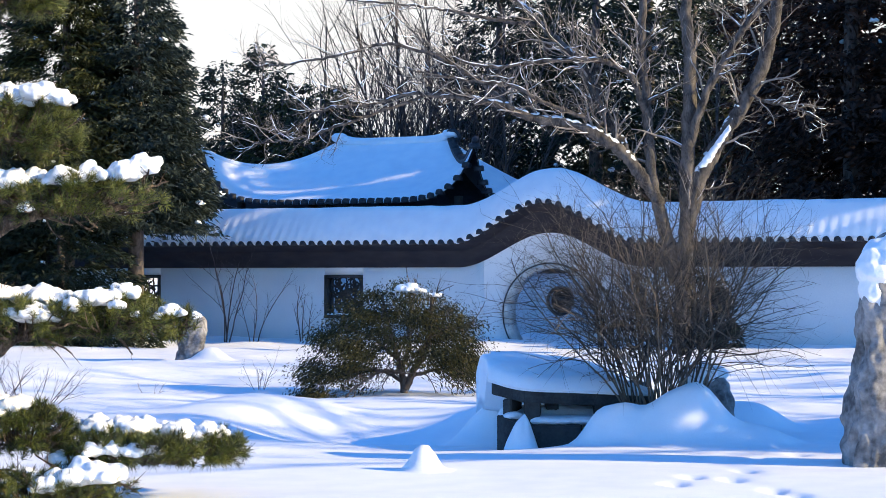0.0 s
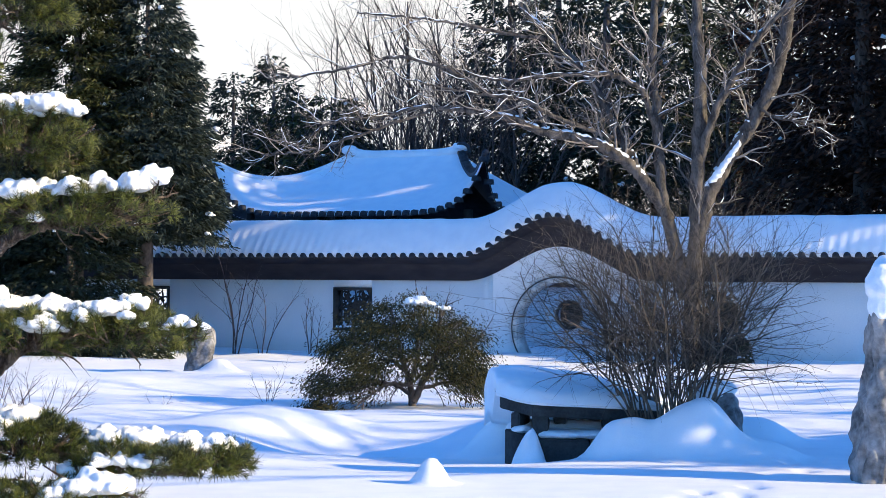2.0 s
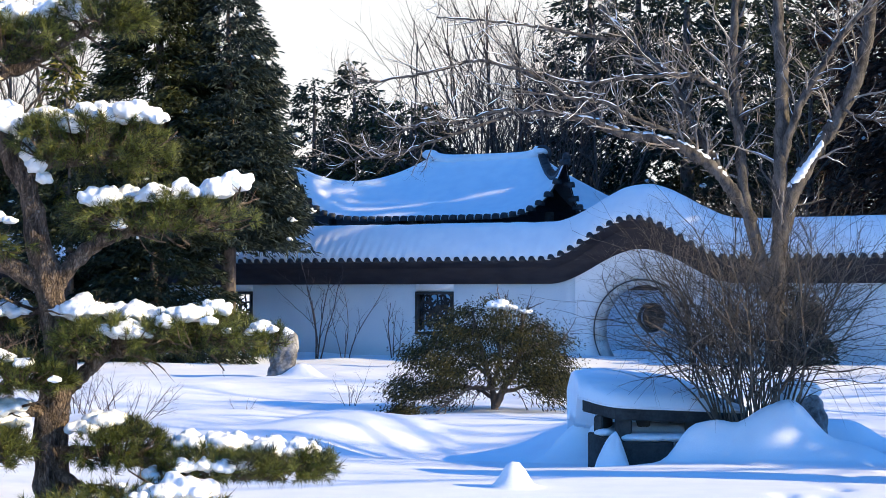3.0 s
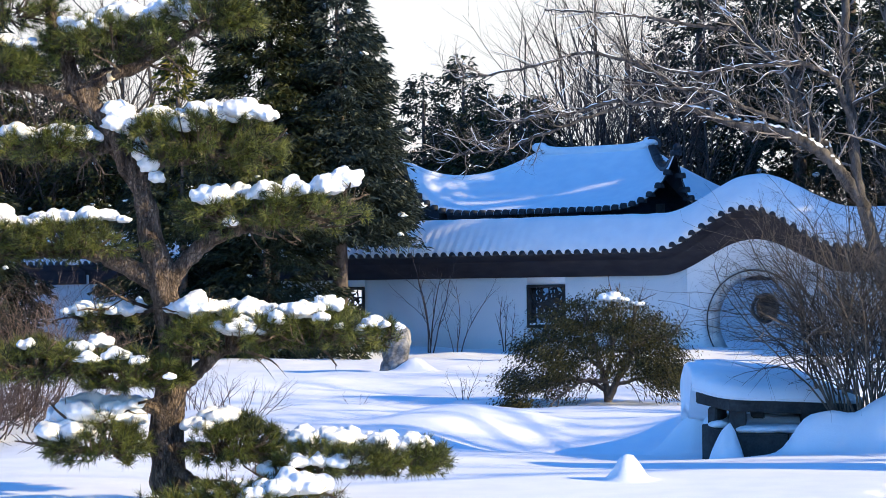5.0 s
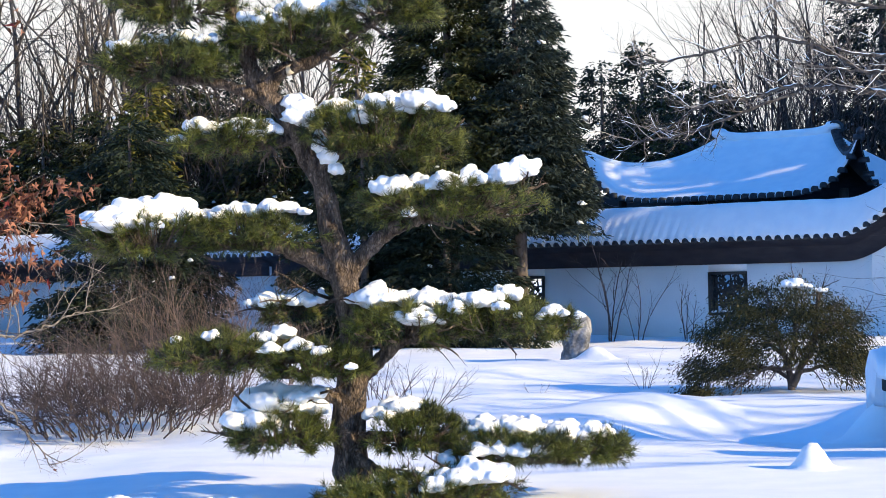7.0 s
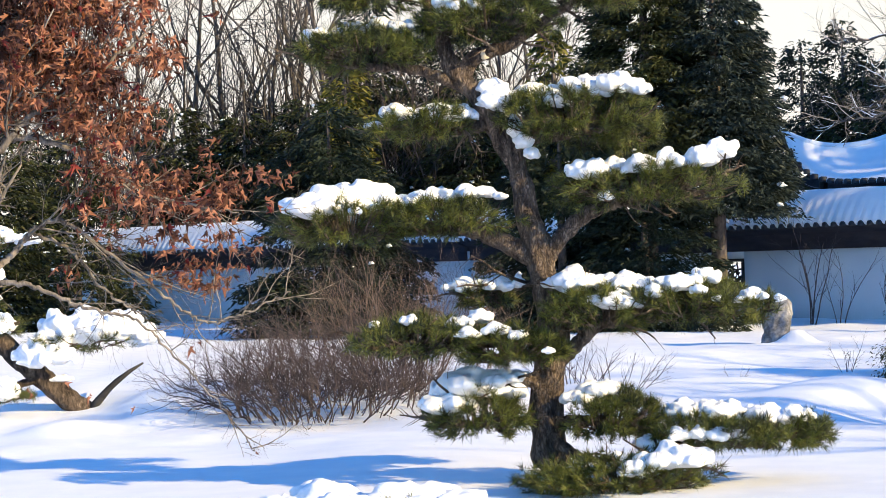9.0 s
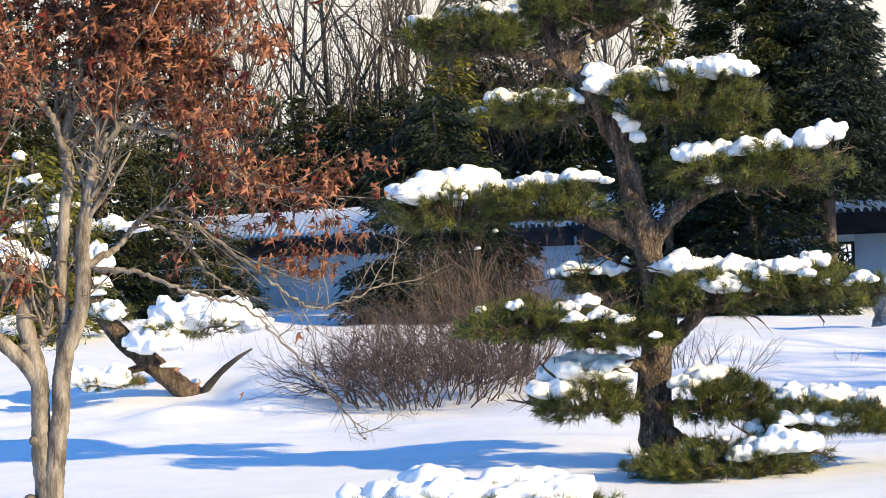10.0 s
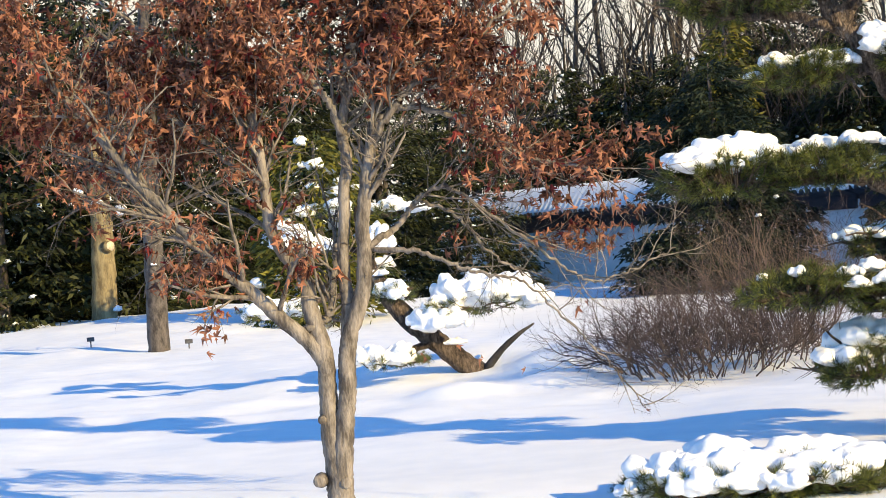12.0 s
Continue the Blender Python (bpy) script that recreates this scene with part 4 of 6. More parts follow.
def pine_pad(parent, rng, rs, c, r, tufts, heaps, heap_size=(0.08, 0.14), per=66, length=0.07, knobs=13):
    """One flat pad of needle tufts with heaps of snow on top. c: centre, r: half sizes; heaps: a count, or rows of (x, y, z, rx, ry, rz)."""
    cen, dirs = [], []
    knots = [(rng.uniform(-0.85, 0.85), rng.uniform(-0.85, 0.85)) for _ in range(max(5, tufts // 11))]
    for i in range(tufts):
        while True:
            kx, ky = rng.choice(knots)
            x, y = kx + rng.gauss(0, 0.2), ky + rng.gauss(0, 0.2)
            if x * x + y * y < 1.1:
                break
        rho = min(1.0, math.hypot(x, y))
        dome = math.sqrt(max(0.0, 1 - rho * rho))
        lift = 0.35 * noise.noise(Vector((x * 2.2 + c[0] * 3, y * 2.2, c[2])))
        if rng.random() < 0.62:                          # upper shoots stand up and out
            z = dome * rng.uniform(0.2, 0.85) - 0.22 + lift
            d = (x * 0.9 + rng.gauss(0, 0.4), y * 0.9 + rng.gauss(0, 0.4), 0.7 + rng.gauss(0, 0.3))
        else:                                            # lower shoots reach sideways and hang
            z = -0.3 - 0.45 * dome * rng.random() + lift
            d = (x * 1.2 + rng.gauss(0, 0.5), y * 1.2 + rng.gauss(0, 0.5), rng.uniform(-0.5, 0.35))
        cen.append((c[0] + x * r[0], c[1] + y * r[1], c[2] + z * r[2]))
        dirs.append(d)
    cen, dirs = np.array(cen), np.array(dirs)
    dirs /= np.linalg.norm(dirs, axis=1)[:, None]
    v, f = needles(cen, dirs, per, length, 0.0042, 1.0, rs)
    pad = part("needle_pad", mesh_of("needle_pad", v, f, M_NEEDLE), parent)
    g = Geo()
    for p, d in zip(cen[::2], dirs[::2]):
        q = Vector(p)
        a = Vector((c[0] + (q.x - c[0]) * 0.55, c[1] + (q.y - c[1]) * 0.5, c[2] - 0.45 * r[2] + rng.uniform(-0.04, 0.04)))
        m = a.lerp(q, 0.6) - Vector((0, 0, 0.02)) + rand_dir(rng) * 0.02
        g.tube([a, m, q], [0.008, 0.006, 0.004], 3, cap=False)
    tagged(part("twig", g.mesh("twig", M_BARK_PINE), pad), kind="stuff")
    if heaps:
        if isinstance(heaps, int):
            rows = []
            for i in range(heaps):
                a, q = rng.uniform(0, 6.28), math.sqrt(rng.random()) * 0.9
                s = rng.uniform(*heap_size)
                x, y = math.cos(a) * q, math.sin(a) * q
                rows.append((c[0] + x * r[0], c[1] + y * r[1], c[2] + r[2] * (0.62 * math.sqrt(max(0, 1 - q * q)) + 0.02), s, s, s * rng.uniform(0.55, 0.8)))
        else:
            rows = heaps
        for x, y, z, rx, ry, rz in rows:
            part("snow_cap", snow_cap(rng, x, y, z - 0.4 * rz, rx, ry, rz, 7 if rx < 0.09 else knobs), pad)
    return pad


def build_pine_pads():
    rng, rs = random.Random(77), np.random.RandomState(7)
    pads = [  # centre, half sizes, tufts, heaps
        ((0.7, -0.1, 2.06), (0.68, 0.44, 0.2), 170, [(0.3, -0.2, 2.17, 0.16, 0.14, 0.11), (0.5, -0.1, 2.2, 0.1, 0.1, 0.08), (0.66, -0.25, 2.19, 0.12, 0.11, 0.1), (0.86, -0.2, 2.22, 0.13, 0.12, 0.11), (1.07, -0.2, 2.24, 0.13, 0.12, 0.13), (1.22, -0.1, 2.29, 0.15, 0.14, 0.12), (0.42, -0.3, 1.98, 0.07, 0.06, 0.06)]),
        ((-1.35, -0.1, 1.87), (0.52, 0.5, 0.2), 150, [(-1.55, -0.1, 2.0, 0.34, 0.3, 0.13), (-1.3, 0.1, 2.06, 0.26, 0.25, 0.13), (-1.6, -0.3, 1.97, 0.2, 0.16, 0.12), (-1.05, 0.1, 1.99, 0.18, 0.2, 0.08), (-1.28, -0.42, 1.93, 0.05, 0.05, 0.06)]),
        ((-0.65, -0.15, 1.87), (0.5, 0.42, 0.16), 130, [(-0.72, 0.05, 2.02, 0.2, 0.2, 0.07), (-0.5, -0.05, 2.04, 0.14, 0.14, 0.06), (-0.9, -0.2, 1.98, 0.08, 0.08, 0.05), (-0.3, -0.25, 2.0, 0.06, 0.06, 0.05)]),
        ((0.42, -0.1, 1.22), (0.5, 0.45, 0.18), 140, [(0.18, -0.1, 1.42, 0.2, 0.18, 0.14), (0.5, 0.0, 1.38, 0.2, 0.2, 0.1), (0.45, -0.3, 1.28, 0.18, 0.14, 0.11), (0.7, -0.05, 1.36, 0.12, 0.12, 0.08)]),
        ((1.0, -0.12, 1.25), (0.42, 0.42, 0.19), 150, [(0.9, -0.2, 1.38, 0.14, 0.13, 0.1), (1.07, -0.1, 1.42, 0.12, 0.12, 0.1), (0.72, -0.35, 1.32, 0.07, 0.07, 0.08), (1.02, -0.38, 1.33, 0.06, 0.06, 0.06), (1.15, -0.3, 1.26, 0.05, 0.05, 0.05)]),
        ((1.42, -0.08, 1.18), (0.16, 0.18, 0.12), 26, [(1.4, -0.1, 1.27, 0.13, 0.12, 0.07)]),
        ((-0.46, 0.2, 1.33), (0.3, 0.3, 0.11), 45, [(-0.58, 0.15, 1.4, 0.16, 0.14, 0.07), (-0.36, 0.18, 1.4, 0.14, 0.14, 0.07), (-0.2, 0.1, 1.41, 0.06, 0.06, 0.08)]),
        ((-0.9, -0.2, 1.05), (0.46, 0.42, 0.16), 130, [(-0.95, -0.3, 1.17, 0.08, 0.08, 0.06), (-1.2, -0.2, 1.14, 0.05, 0.05, 0.05), (-0.6, -0.2, 1.15, 0.1, 0.09, 0.07), (-0.46, -0.15, 1.18, 0.1, 0.1, 0.07)]),
        ((-0.25, -0.26, 0.98), (0.36, 0.36, 0.17), 110, [(-0.55, -0.4, 1.08, 0.09, 0.08, 0.07), (-0.34, -0.35, 1.1, 0.1, 0.08, 0.07), (-0.2, -0.42, 1.06, 0.08, 0.07, 0.06), (0.0, -0.5, 0.95, 0.05, 0.05, 0.05)]),
        ((-0.5, -0.12, 0.53), (0.36, 0.42, 0.2), 110, [(-0.52, -0.02, 0.7, 0.3, 0.3, 0.12), (-0.7, -0.15, 0.58, 0.2, 0.25, 0.12), (-0.3, 0, 0.74, 0.18, 0.2, 0.07)]),
        ((0.4, -0.15, 0.5), (0.36, 0.4, 0.19), 100, [(0.35, 0.0, 0.66, 0.16, 0.16, 0.07), (0.2, -0.1, 0.6, 0.12, 0.12, 0.07)]),
        ((1.1, -0.2, 0.36), (0.5, 0.42, 0.16), 120, [(0.9, -0.1, 0.5, 0.16, 0.15, 0.1), (1.15, -0.1, 0.5, 0.18, 0.18, 0.11), (0.85, -0.4, 0.36, 0.1, 0.08, 0.08), (1.1, -0.42, 0.36, 0.1, 0.09, 0.08), (0.98, -0.42, 0.37, 0.07, 0.07, 0.08)]),
        ((1.6, -0.18, 0.34), (0.34, 0.36, 0.14), 90, [(1.45, -0.1, 0.47, 0.16, 0.15, 0.11), (1.65, -0.15, 0.45, 0.16, 0.14, 0.1), (1.25, -0.38, 0.34, 0.1, 0.08, 0.07)]),
        ((0.45, -0.55, 0.12), (0.7, 0.42, 0.16), 170, [(0.82, -0.6, 0.24, 0.24, 0.2, 0.14), (0.4, -0.5, 0.2, 0.14, 0.13, 0.1), (0.2, -0.55, 0.16, 0.12, 0.12, 0.09), (0.55, -0.7, 0.17, 0.12, 0.1, 0.1), (-0.1, -0.6, 0.12, 0.12, 0.1, 0.08), (0.65, -0.3, 0.3, 0.1, 0.1, 0.09)]),
        ((0.25, -0.05, 2.55), (0.55, 0.45, 0.26), 190, [(0.0, 0.05, 2.72, 0.2, 0.2, 0.1), (0.3, 0.0, 2.76, 0.2, 0.2, 0.13), (0.52, 0.0, 2.78, 0.2, 0.2, 0.12), (0.12, -0.2, 2.66, 0.1, 0.1, 0.1), (0.62, -0.05, 2.74, 0.14, 0.14, 0.09), (-0.28, 0.0, 2.69, 0.2, 0.16, 0.14)]),
        ((0.6, -0.1, 2.42), (0.25, 0.3, 0.16), 60, 0),
        ((-0.85, 0.08, 2.52), (0.4, 0.38, 0.16), 100, [(-1.02, 0.05, 2.62, 0.13, 0.12, 0.1), (-0.72, 0.05, 2.62, 0.17, 0.15, 0.12), (-1.18, 0.0, 2.53, 0.08, 0.08, 0.05), (-0.55, 0.0, 2.6, 0.1, 0.1, 0.09)]),
        ((-1.2, -0.05, 3.08), (0.52, 0.42, 0.2), 150, [(-1.55, -0.1, 3.17, 0.11, 0.1, 0.07), (-1.3, 0.05, 3.22, 0.1, 0.1, 0.06), (-0.95, -0.1, 3.2, 0.1, 0.1, 0.06), (-1.1, 0, 3.24, 0.1, 0.1, 0.07)]),
        ((-0.35, -0.05, 3.26), (0.5, 0.45, 0.2), 170, [(-0.55, -0.15, 3.34, 0.18, 0.16, 0.1), (-0.25, 0.0, 3.42, 0.22, 0.2, 0.1), (0.05, 0, 3.46, 0.2, 0.2, 0.1)]),
        ((0.3, -0.05, 3.42), (0.36, 0.4, 0.18), 110, [(0.2, 0.0, 3.56, 0.2, 0.2, 0.09), (0.4, 0, 3.55, 0.16, 0.16, 0.08)]),
        ((-1.15, 0, 3.5), (0.5, 0.42, 0.2), 110, 5),
        ((-0.7, 0, 3.9), (0.5, 0.42, 0.2), 110, 6),
    ]
    for c, r, n, heaps in pads:
        pine_pad(PINE, rng, rs, c, (r[0], r[1], r[2] * 1.1), int(n * 1.9), heaps)


build_pine_pads()


# ---- maple that kept its brown leaves ----
LEAF_OUT = [(-90, 0.2), (-48, 0.42), (-15, 0.26), (25, 0.72), (52, 0.36), (90, 1.15), (128, 0.36), (155, 0.72), (195, 0.26), (228, 0.42)]


def leaves(points, size, rs, curl=1.0):
    """Curled, hanging palmate leaves at the given points."""
    ang = np.radians([a for a, _ in LEAF_OUT])
    rr = np.array([q for _, q in LEAF_OUT])
    tx = np.concatenate([[0], np.cos(ang) * rr])
    ty = np.concatenate([[0], np.sin(ang) * rr])
    n = len(points)
    k = len(tx)
    cu = rs.uniform(0.3, 1.3, (n, 1)) * curl
    z = -cu * np.abs(tx)[None] * 0.9 - cu * (tx ** 2)[None] * 1.0 - cu * (ty ** 2)[None] * rs.uniform(-0.5, 1.0, (n, 1)) + rs.normal(size=(n, k)) * 0.06
    loc = np.stack([np.repeat(tx[None], n, 0) * (0.8 - 0.34 * np.minimum(cu, 1.3)), np.repeat(ty[None], n, 0), z], -1) * (size * rs.uniform(0.55, 1.2, (n, 1)))[:, :, None]
    down = np.array([0, 0, -1.0]) + rs.normal(size=(n, 3)) * 0.45
    down /= np.linalg.norm(down, axis=1)[:, None]
    sx = np.cross(down, rs.normal(size=(n, 3)))
    sx /= np.linalg.norm(sx, axis=1)[:, None]
    nz = np.cross(sx, down)
    w = loc[:, :, 0:1] * sx[:, None] + (loc[:, :, 1:2] + size * 0.6) * down[:, None] + loc[:, :, 2:3] * nz[:, None]
    v = (points[:, None] + w).reshape(-1, 3)
    f = []
    for j in range(1, k):
        f.append((0, j, j % (k - 1) + 1))
    f = (np.arange(n)[:, None, None] * k + np.array(f)[None]).reshape(-1, 3)
    return v, f


def build_maple():
    tree = thing("maple", -5.85, 9.67, -0.05, "young maple holding curled brown leaves over snow", "maple tree", turn=30.9)
    rng, rs = random.Random(15), np.random.RandomState(15)
    limbs = [
        ([(0.05, 0, -0.2), (0.05, 0, 0.11), (0.05, 0, 0.3), (0.02, 0, 0.53), (0.02, 0, 0.75), (0.02, 0, 0.94), (-0.01, 0.02, 1.1), (-0.05, 0.03, 1.27), (-0.05, 0.03, 1.39), (-0.13, 0.03, 1.5), (-0.19, 0.03, 1.6), (-0.24, 0.02, 1.73), (-0.25, 0, 1.92), (-0.26, 0, 2.05), (-0.28, 0, 2.25), (-0.33, 0, 2.54), (-0.36, 0.1, 2.83), (-0.4, 0.1, 3.2)], [0.085, 0.08, 0.074, 0.056, 0.051, 0.05, 0.05, 0.046, 0.042, 0.04, 0.036, 0.034, 0.03, 0.028, 0.025, 0.02, 0.016, 0.012]),
        ([(0.06, -0.02, 0.1), (0.07, -0.03, 0.3), (0.1, -0.03, 0.55), (0.13, -0.03, 0.78), (0.14, -0.02, 0.94), (0.17, -0.02, 1.1), (0.24, -0.02, 1.27), (0.27, -0.02, 1.41), (0.28, 0, 1.57), (0.28, 0, 1.7), (0.31, 0, 1.89), (0.33, 0, 2.01), (0.4, 0.02, 2.33), (0.44, 0, 2.65), (0.49, 0, 2.96), (0.55, 0, 3.4)], [0.06, 0.058, 0.052, 0.05, 0.05, 0.048, 0.046, 0.044, 0.042, 0.04, 0.038, 0.036, 0.03, 0.024, 0.018, 0.012]),
        ([(0.15, 0, 1.0), (0.16, 0.03, 1.16), (0.17, 0.04, 1.28), (0.16, 0.05, 1.39), (0.16, 0.05, 1.58), (0.18, 0.05, 1.7), (0.19, 0.06, 1.9), (0.22, 0.06, 2.08), (0.2, 0.08, 2.24), (0.24, 0.08, 2.43), (0.31, 0.1, 2.65), (0.29, 0.1, 2.85), (0.38, 0.1, 3.2)], [0.04, 0.04, 0.038, 0.036, 0.035, 0.034, 0.034, 0.033, 0.03, 0.026, 0.022, 0.018, 0.012]),
        ([(0.02, 0.0, 0.93), (-0.07, -0.01, 1.06), (-0.21, -0.03, 1.2), (-0.36, -0.05, 1.36), (-0.5, -0.06, 1.49), (-0.65, -0.08, 1.66), (-0.8, -0.1, 1.85), (-0.94, -0.1, 2.0), (-1.09, -0.1, 2.21), (-1.26, -0.1, 2.44), (-1.49, -0.1, 2.71), (-1.66, -0.1, 3.0)], [0.045, 0.042, 0.041, 0.04, 0.036, 0.034, 0.03, 0.028, 0.024, 0.02, 0.015, 0.01]),
        ([(0.33, 0, 2.1), (0.48, -0.06, 2.33), (0.77, -0.1, 2.3), (1.01, -0.12, 2.13), (1.26, -0.12, 2.01), (1.49, -0.1, 1.95), (1.75, -0.1, 1.9)], [0.022, 0.019, 0.016, 0.013, 0.01, 0.007, 0.004]),
        ([(0.31, 0, 1.56), (0.58, -0.1, 1.53), (0.77, -0.16, 1.44), (0.96, -0.2, 1.37), (1.15, -0.22, 1.31), (1.33, -0.22, 1.14), (1.54, -0.22, 0.9), (1.72, -0.22, 0.66), (1.78, -0.22, 0.56)], [0.018, 0.014, 0.012, 0.009, 0.007, 0.006, 0.005, 0.004, 0.003]),
        ([(0.3, 0, 1.57), (0.47, 0.08, 1.68), (0.61, 0.12, 1.83), (0.8, 0.15, 1.88), (1.11, 0.15, 1.64), (1.41, 0.15, 1.39), (1.6, 0.15, 1.28), (1.83, 0.15, 1.34), (2.08, 0.15, 1.44)], [0.022, 0.02, 0.016, 0.013, 0.01, 0.008, 0.007, 0.006, 0.004]),
        ([(0.35, 0, 2.14), (0.52, -0.1, 2.38), (0.72, -0.15, 2.53), (1.03, -0.15, 2.74), (1.3, -0.15, 2.95)], [0.024, 0.02, 0.016, 0.012, 0.006]),
        ([(0.39, 0, 2.39), (0.6, 0.1, 2.7), (0.75, 0.15, 2.88), (0.89, 0.2, 3.13)], [0.026, 0.022, 0.018, 0.01]),
        ([(-0.27, 0, 1.95), (-0.55, 0.12, 2.2), (-0.9, 0.2, 2.5), (-1.3, 0.2, 2.6)], [0.02, 0.016, 0.012, 0.006]),
        ([(-0.28, 0, 2.2), (-0.5, 0.12, 2.5), (-0.9, 0.2, 2.9), (-1.3, 0.2, 3.2)], [0.02, 0.016, 0.012, 0.006]),
        ([(0.22, 0.05, 2.2), (0.13, -0.05, 2.41), (0.02, -0.1, 2.55), (-0.17, -0.15, 2.62), (-0.4, -0.15, 2.8)], [0.024, 0.02, 0.016, 0.012, 0.006]),
        ([(0.3, 0.05, 2.46), (0.21, 0, 2.56), (0.35, -0.05, 2.78), (0.56, -0.1, 2.93), (0.7, -0.1, 3.2)], [0.026, 0.026, 0.022, 0.018, 0.01]),
        ([(-0.08, 0, 1.13), (0.05, 0.03, 1.2), (0.1, 0.05, 1.42), (0.13, 0.05, 1.6)], [0.026, 0.026, 0.022, 0.02]),
        ([(0.6, 0.12, 1.83), (0.85, 0.2, 1.7), (1.0, 0.25, 1.5), (1.2, 0.25, 1.35)], [0.012, 0.01, 0.008, 0.005]),
    ]
    tips = []
    spec = [(1, 0, 0, 0, 0, 0, 0), (6, 0.2, 0.03, 6, 45, 0.55, 0.15), (4, 0.25, 0.0, 4, 45, 0.55, 0.2), (3, 0.25, -0.05, 0, 0, 0, 0)]
    for i, (path, rad) in enumerate(limbs):
        g = Geo()
        n = 9 * len(path)
        pts = [p + rand_dir(rng) * (0.003 if i < 4 else 0.012) for p in spline(path, n)]
        rr = lerp_list(rad, n)
        if i < 4:
            bark_tube(g, pts, rr, 16, 0.045, 34.0, i)
        else:
            g.tube(pts, rr, 6)
        start = int(n * (0.62 if i < 3 else 0.2))
        for k in range(start, n, 3 if i not in (5,) else 7):
            d = (pts[min(k + 1, n)] - pts[k - 1]).normalized() + rand_dir(rng) * 0.9 + Vector((0, 0, 0.12))
            hold = [] if i in (5,) and k > n * 0.45 else tips
            grow(g, rng, pts[k], d, rng.uniform(0.3, 0.7) * (0.4 if i == 5 else 1), max(rr[k] * 0.45, 0.004), 1, spec, hold)
        part("trunk" if i == 0 else ("stem" if i < 4 else "branch"), g.mesh("limb", M_BARK_MAPLE), tree)
    for x, z, r in ((-0.05, 0.28, 0.035), (0.07, 0.26, 0.034), (-0.02, 0.62, 0.022)):
        g = Geo()
        q = vec(x, -0.06, z)
        g.tube([q + vec(0, 0.05, 0), q + vec(x * 0.3, -0.03, 0), q + vec(x * 0.32, -0.035, 0)], [r * 1.3, r, r * 0.55], 10)
        part("knot", g.mesh("knot", M_BARK_MAPLE), tree, "healed branch knot")
    pts = []
    for t in tips:
        p = t[-1]
        heavy = 0.5 + 1.3 * noise.noise(Vector((p.x * 1.3, p.y * 1.3, p.z * 1.3 + 4)))
        if p.x > 0.75 and p.z < 1.75:
            heavy -= 0.35
        if p.x > 1.15 and p.z < 1.95:
            heavy -= 0.3
        if p.x > 1.7:
            heavy -= 0.8
        if p.z > 2.3:
            heavy += 0.25
        if p.z < 1.45:
            heavy -= 0.35
        if -0.3 < p.x < 0.75 and p.z < 2.5:
            heavy -= 0.55
        if rng.random() < heavy * 0.95:
            for q in range(rng.randint(3, 8)):
                w = t[rng.randrange(len(t))]
                pts.append((w.x + rng.gauss(0, 0.025), w.y + rng.gauss(0, 0.025), w.z + rng.gauss(0, 0.02)))
    pts = np.array(pts)
    red = rs.random_sample(len(pts)) < 0.06
    for sel, material, label in ((~red, M_LEAF, "curled dry brown leaves"), (red, M_LEAF_RED, "dark red dry leaves")):
        v, f = leaves(pts[sel], 0.05, rs, 1.15)
        tagged(part("foliage", mesh_of("foliage", v, f, material), tree, label), kind="stuff")
    single = np.array([(1.78, -0.22, 0.57), (1.49, -0.22, 1.2), (1.45, -0.22, 1.18), (1.14, -0.2, 0.86), (0.54, -0.15, 0.98), (0.56, -0.15, 0.95), (0.89, -0.2, 0.95), (0.87, -0.2, 0.92), (0.74, -0.2, 1.0)])
    for spot in single:
        v, f = leaves(spot[None, :], 0.05, rs)
        part("hanging_leaf", mesh_of("hanging_leaf", v, f, M_LEAF), tree)


build_maple()


# ---- conifers ----
def conifer_mesh(seed, H, R, count, material, shape=1.0, size=0.3, fat=0.075, skirt=0.05, droop=0.35):
    """Crown of many drooping sprays on whorled branches. shape below 1: rounder."""
    rs = np.random.RandomState(seed)
    nb = int(H * 34)
    bh = np.sort(rs.uniform(skirt, 0.985, nb))
    ba = rs.uniform(0, 2 * np.pi, nb)
    bl = R * (1 - bh) ** shape * rs.uniform(0.75, 1.1, nb) + 0.1
    w = bl ** 1.5 + 0.04
    pick = rs.choice(nb, count, p=w / w.sum())
    u = rs.uniform(0.12, 1, count) ** 0.6
    a, length, h = ba[pick], bl[pick], bh[pick] * H
    out = np.stack([np.cos(a), np.sin(a), np.zeros(count)], 1)
    side = np.stack([-np.sin(a), np.cos(a), np.zeros(count)], 1)
    spread = rs.normal(size=(count, 1)) * (0.16 * length[:, None] * u[:, None] + 0.04)
    c = out * (length * u)[:, None] + side * spread
    c[:, 2] = h - droop * length * u * u * 0.8 + 0.25 * length * u ** 3 + rs.normal(size=count) * 0.06 - np.abs(spread[:, 0]) * 0.25
    d = out * 0.8 + side * rs.normal(size=(count, 1)) * 0.5 + rs.normal(size=(count, 3)) * 0.35 + np.array([0, 0, -0.15])
    v, f = sprays(c, d, size, fat, rs, 0.2)
    return mesh_of("crown", v, f, material), c


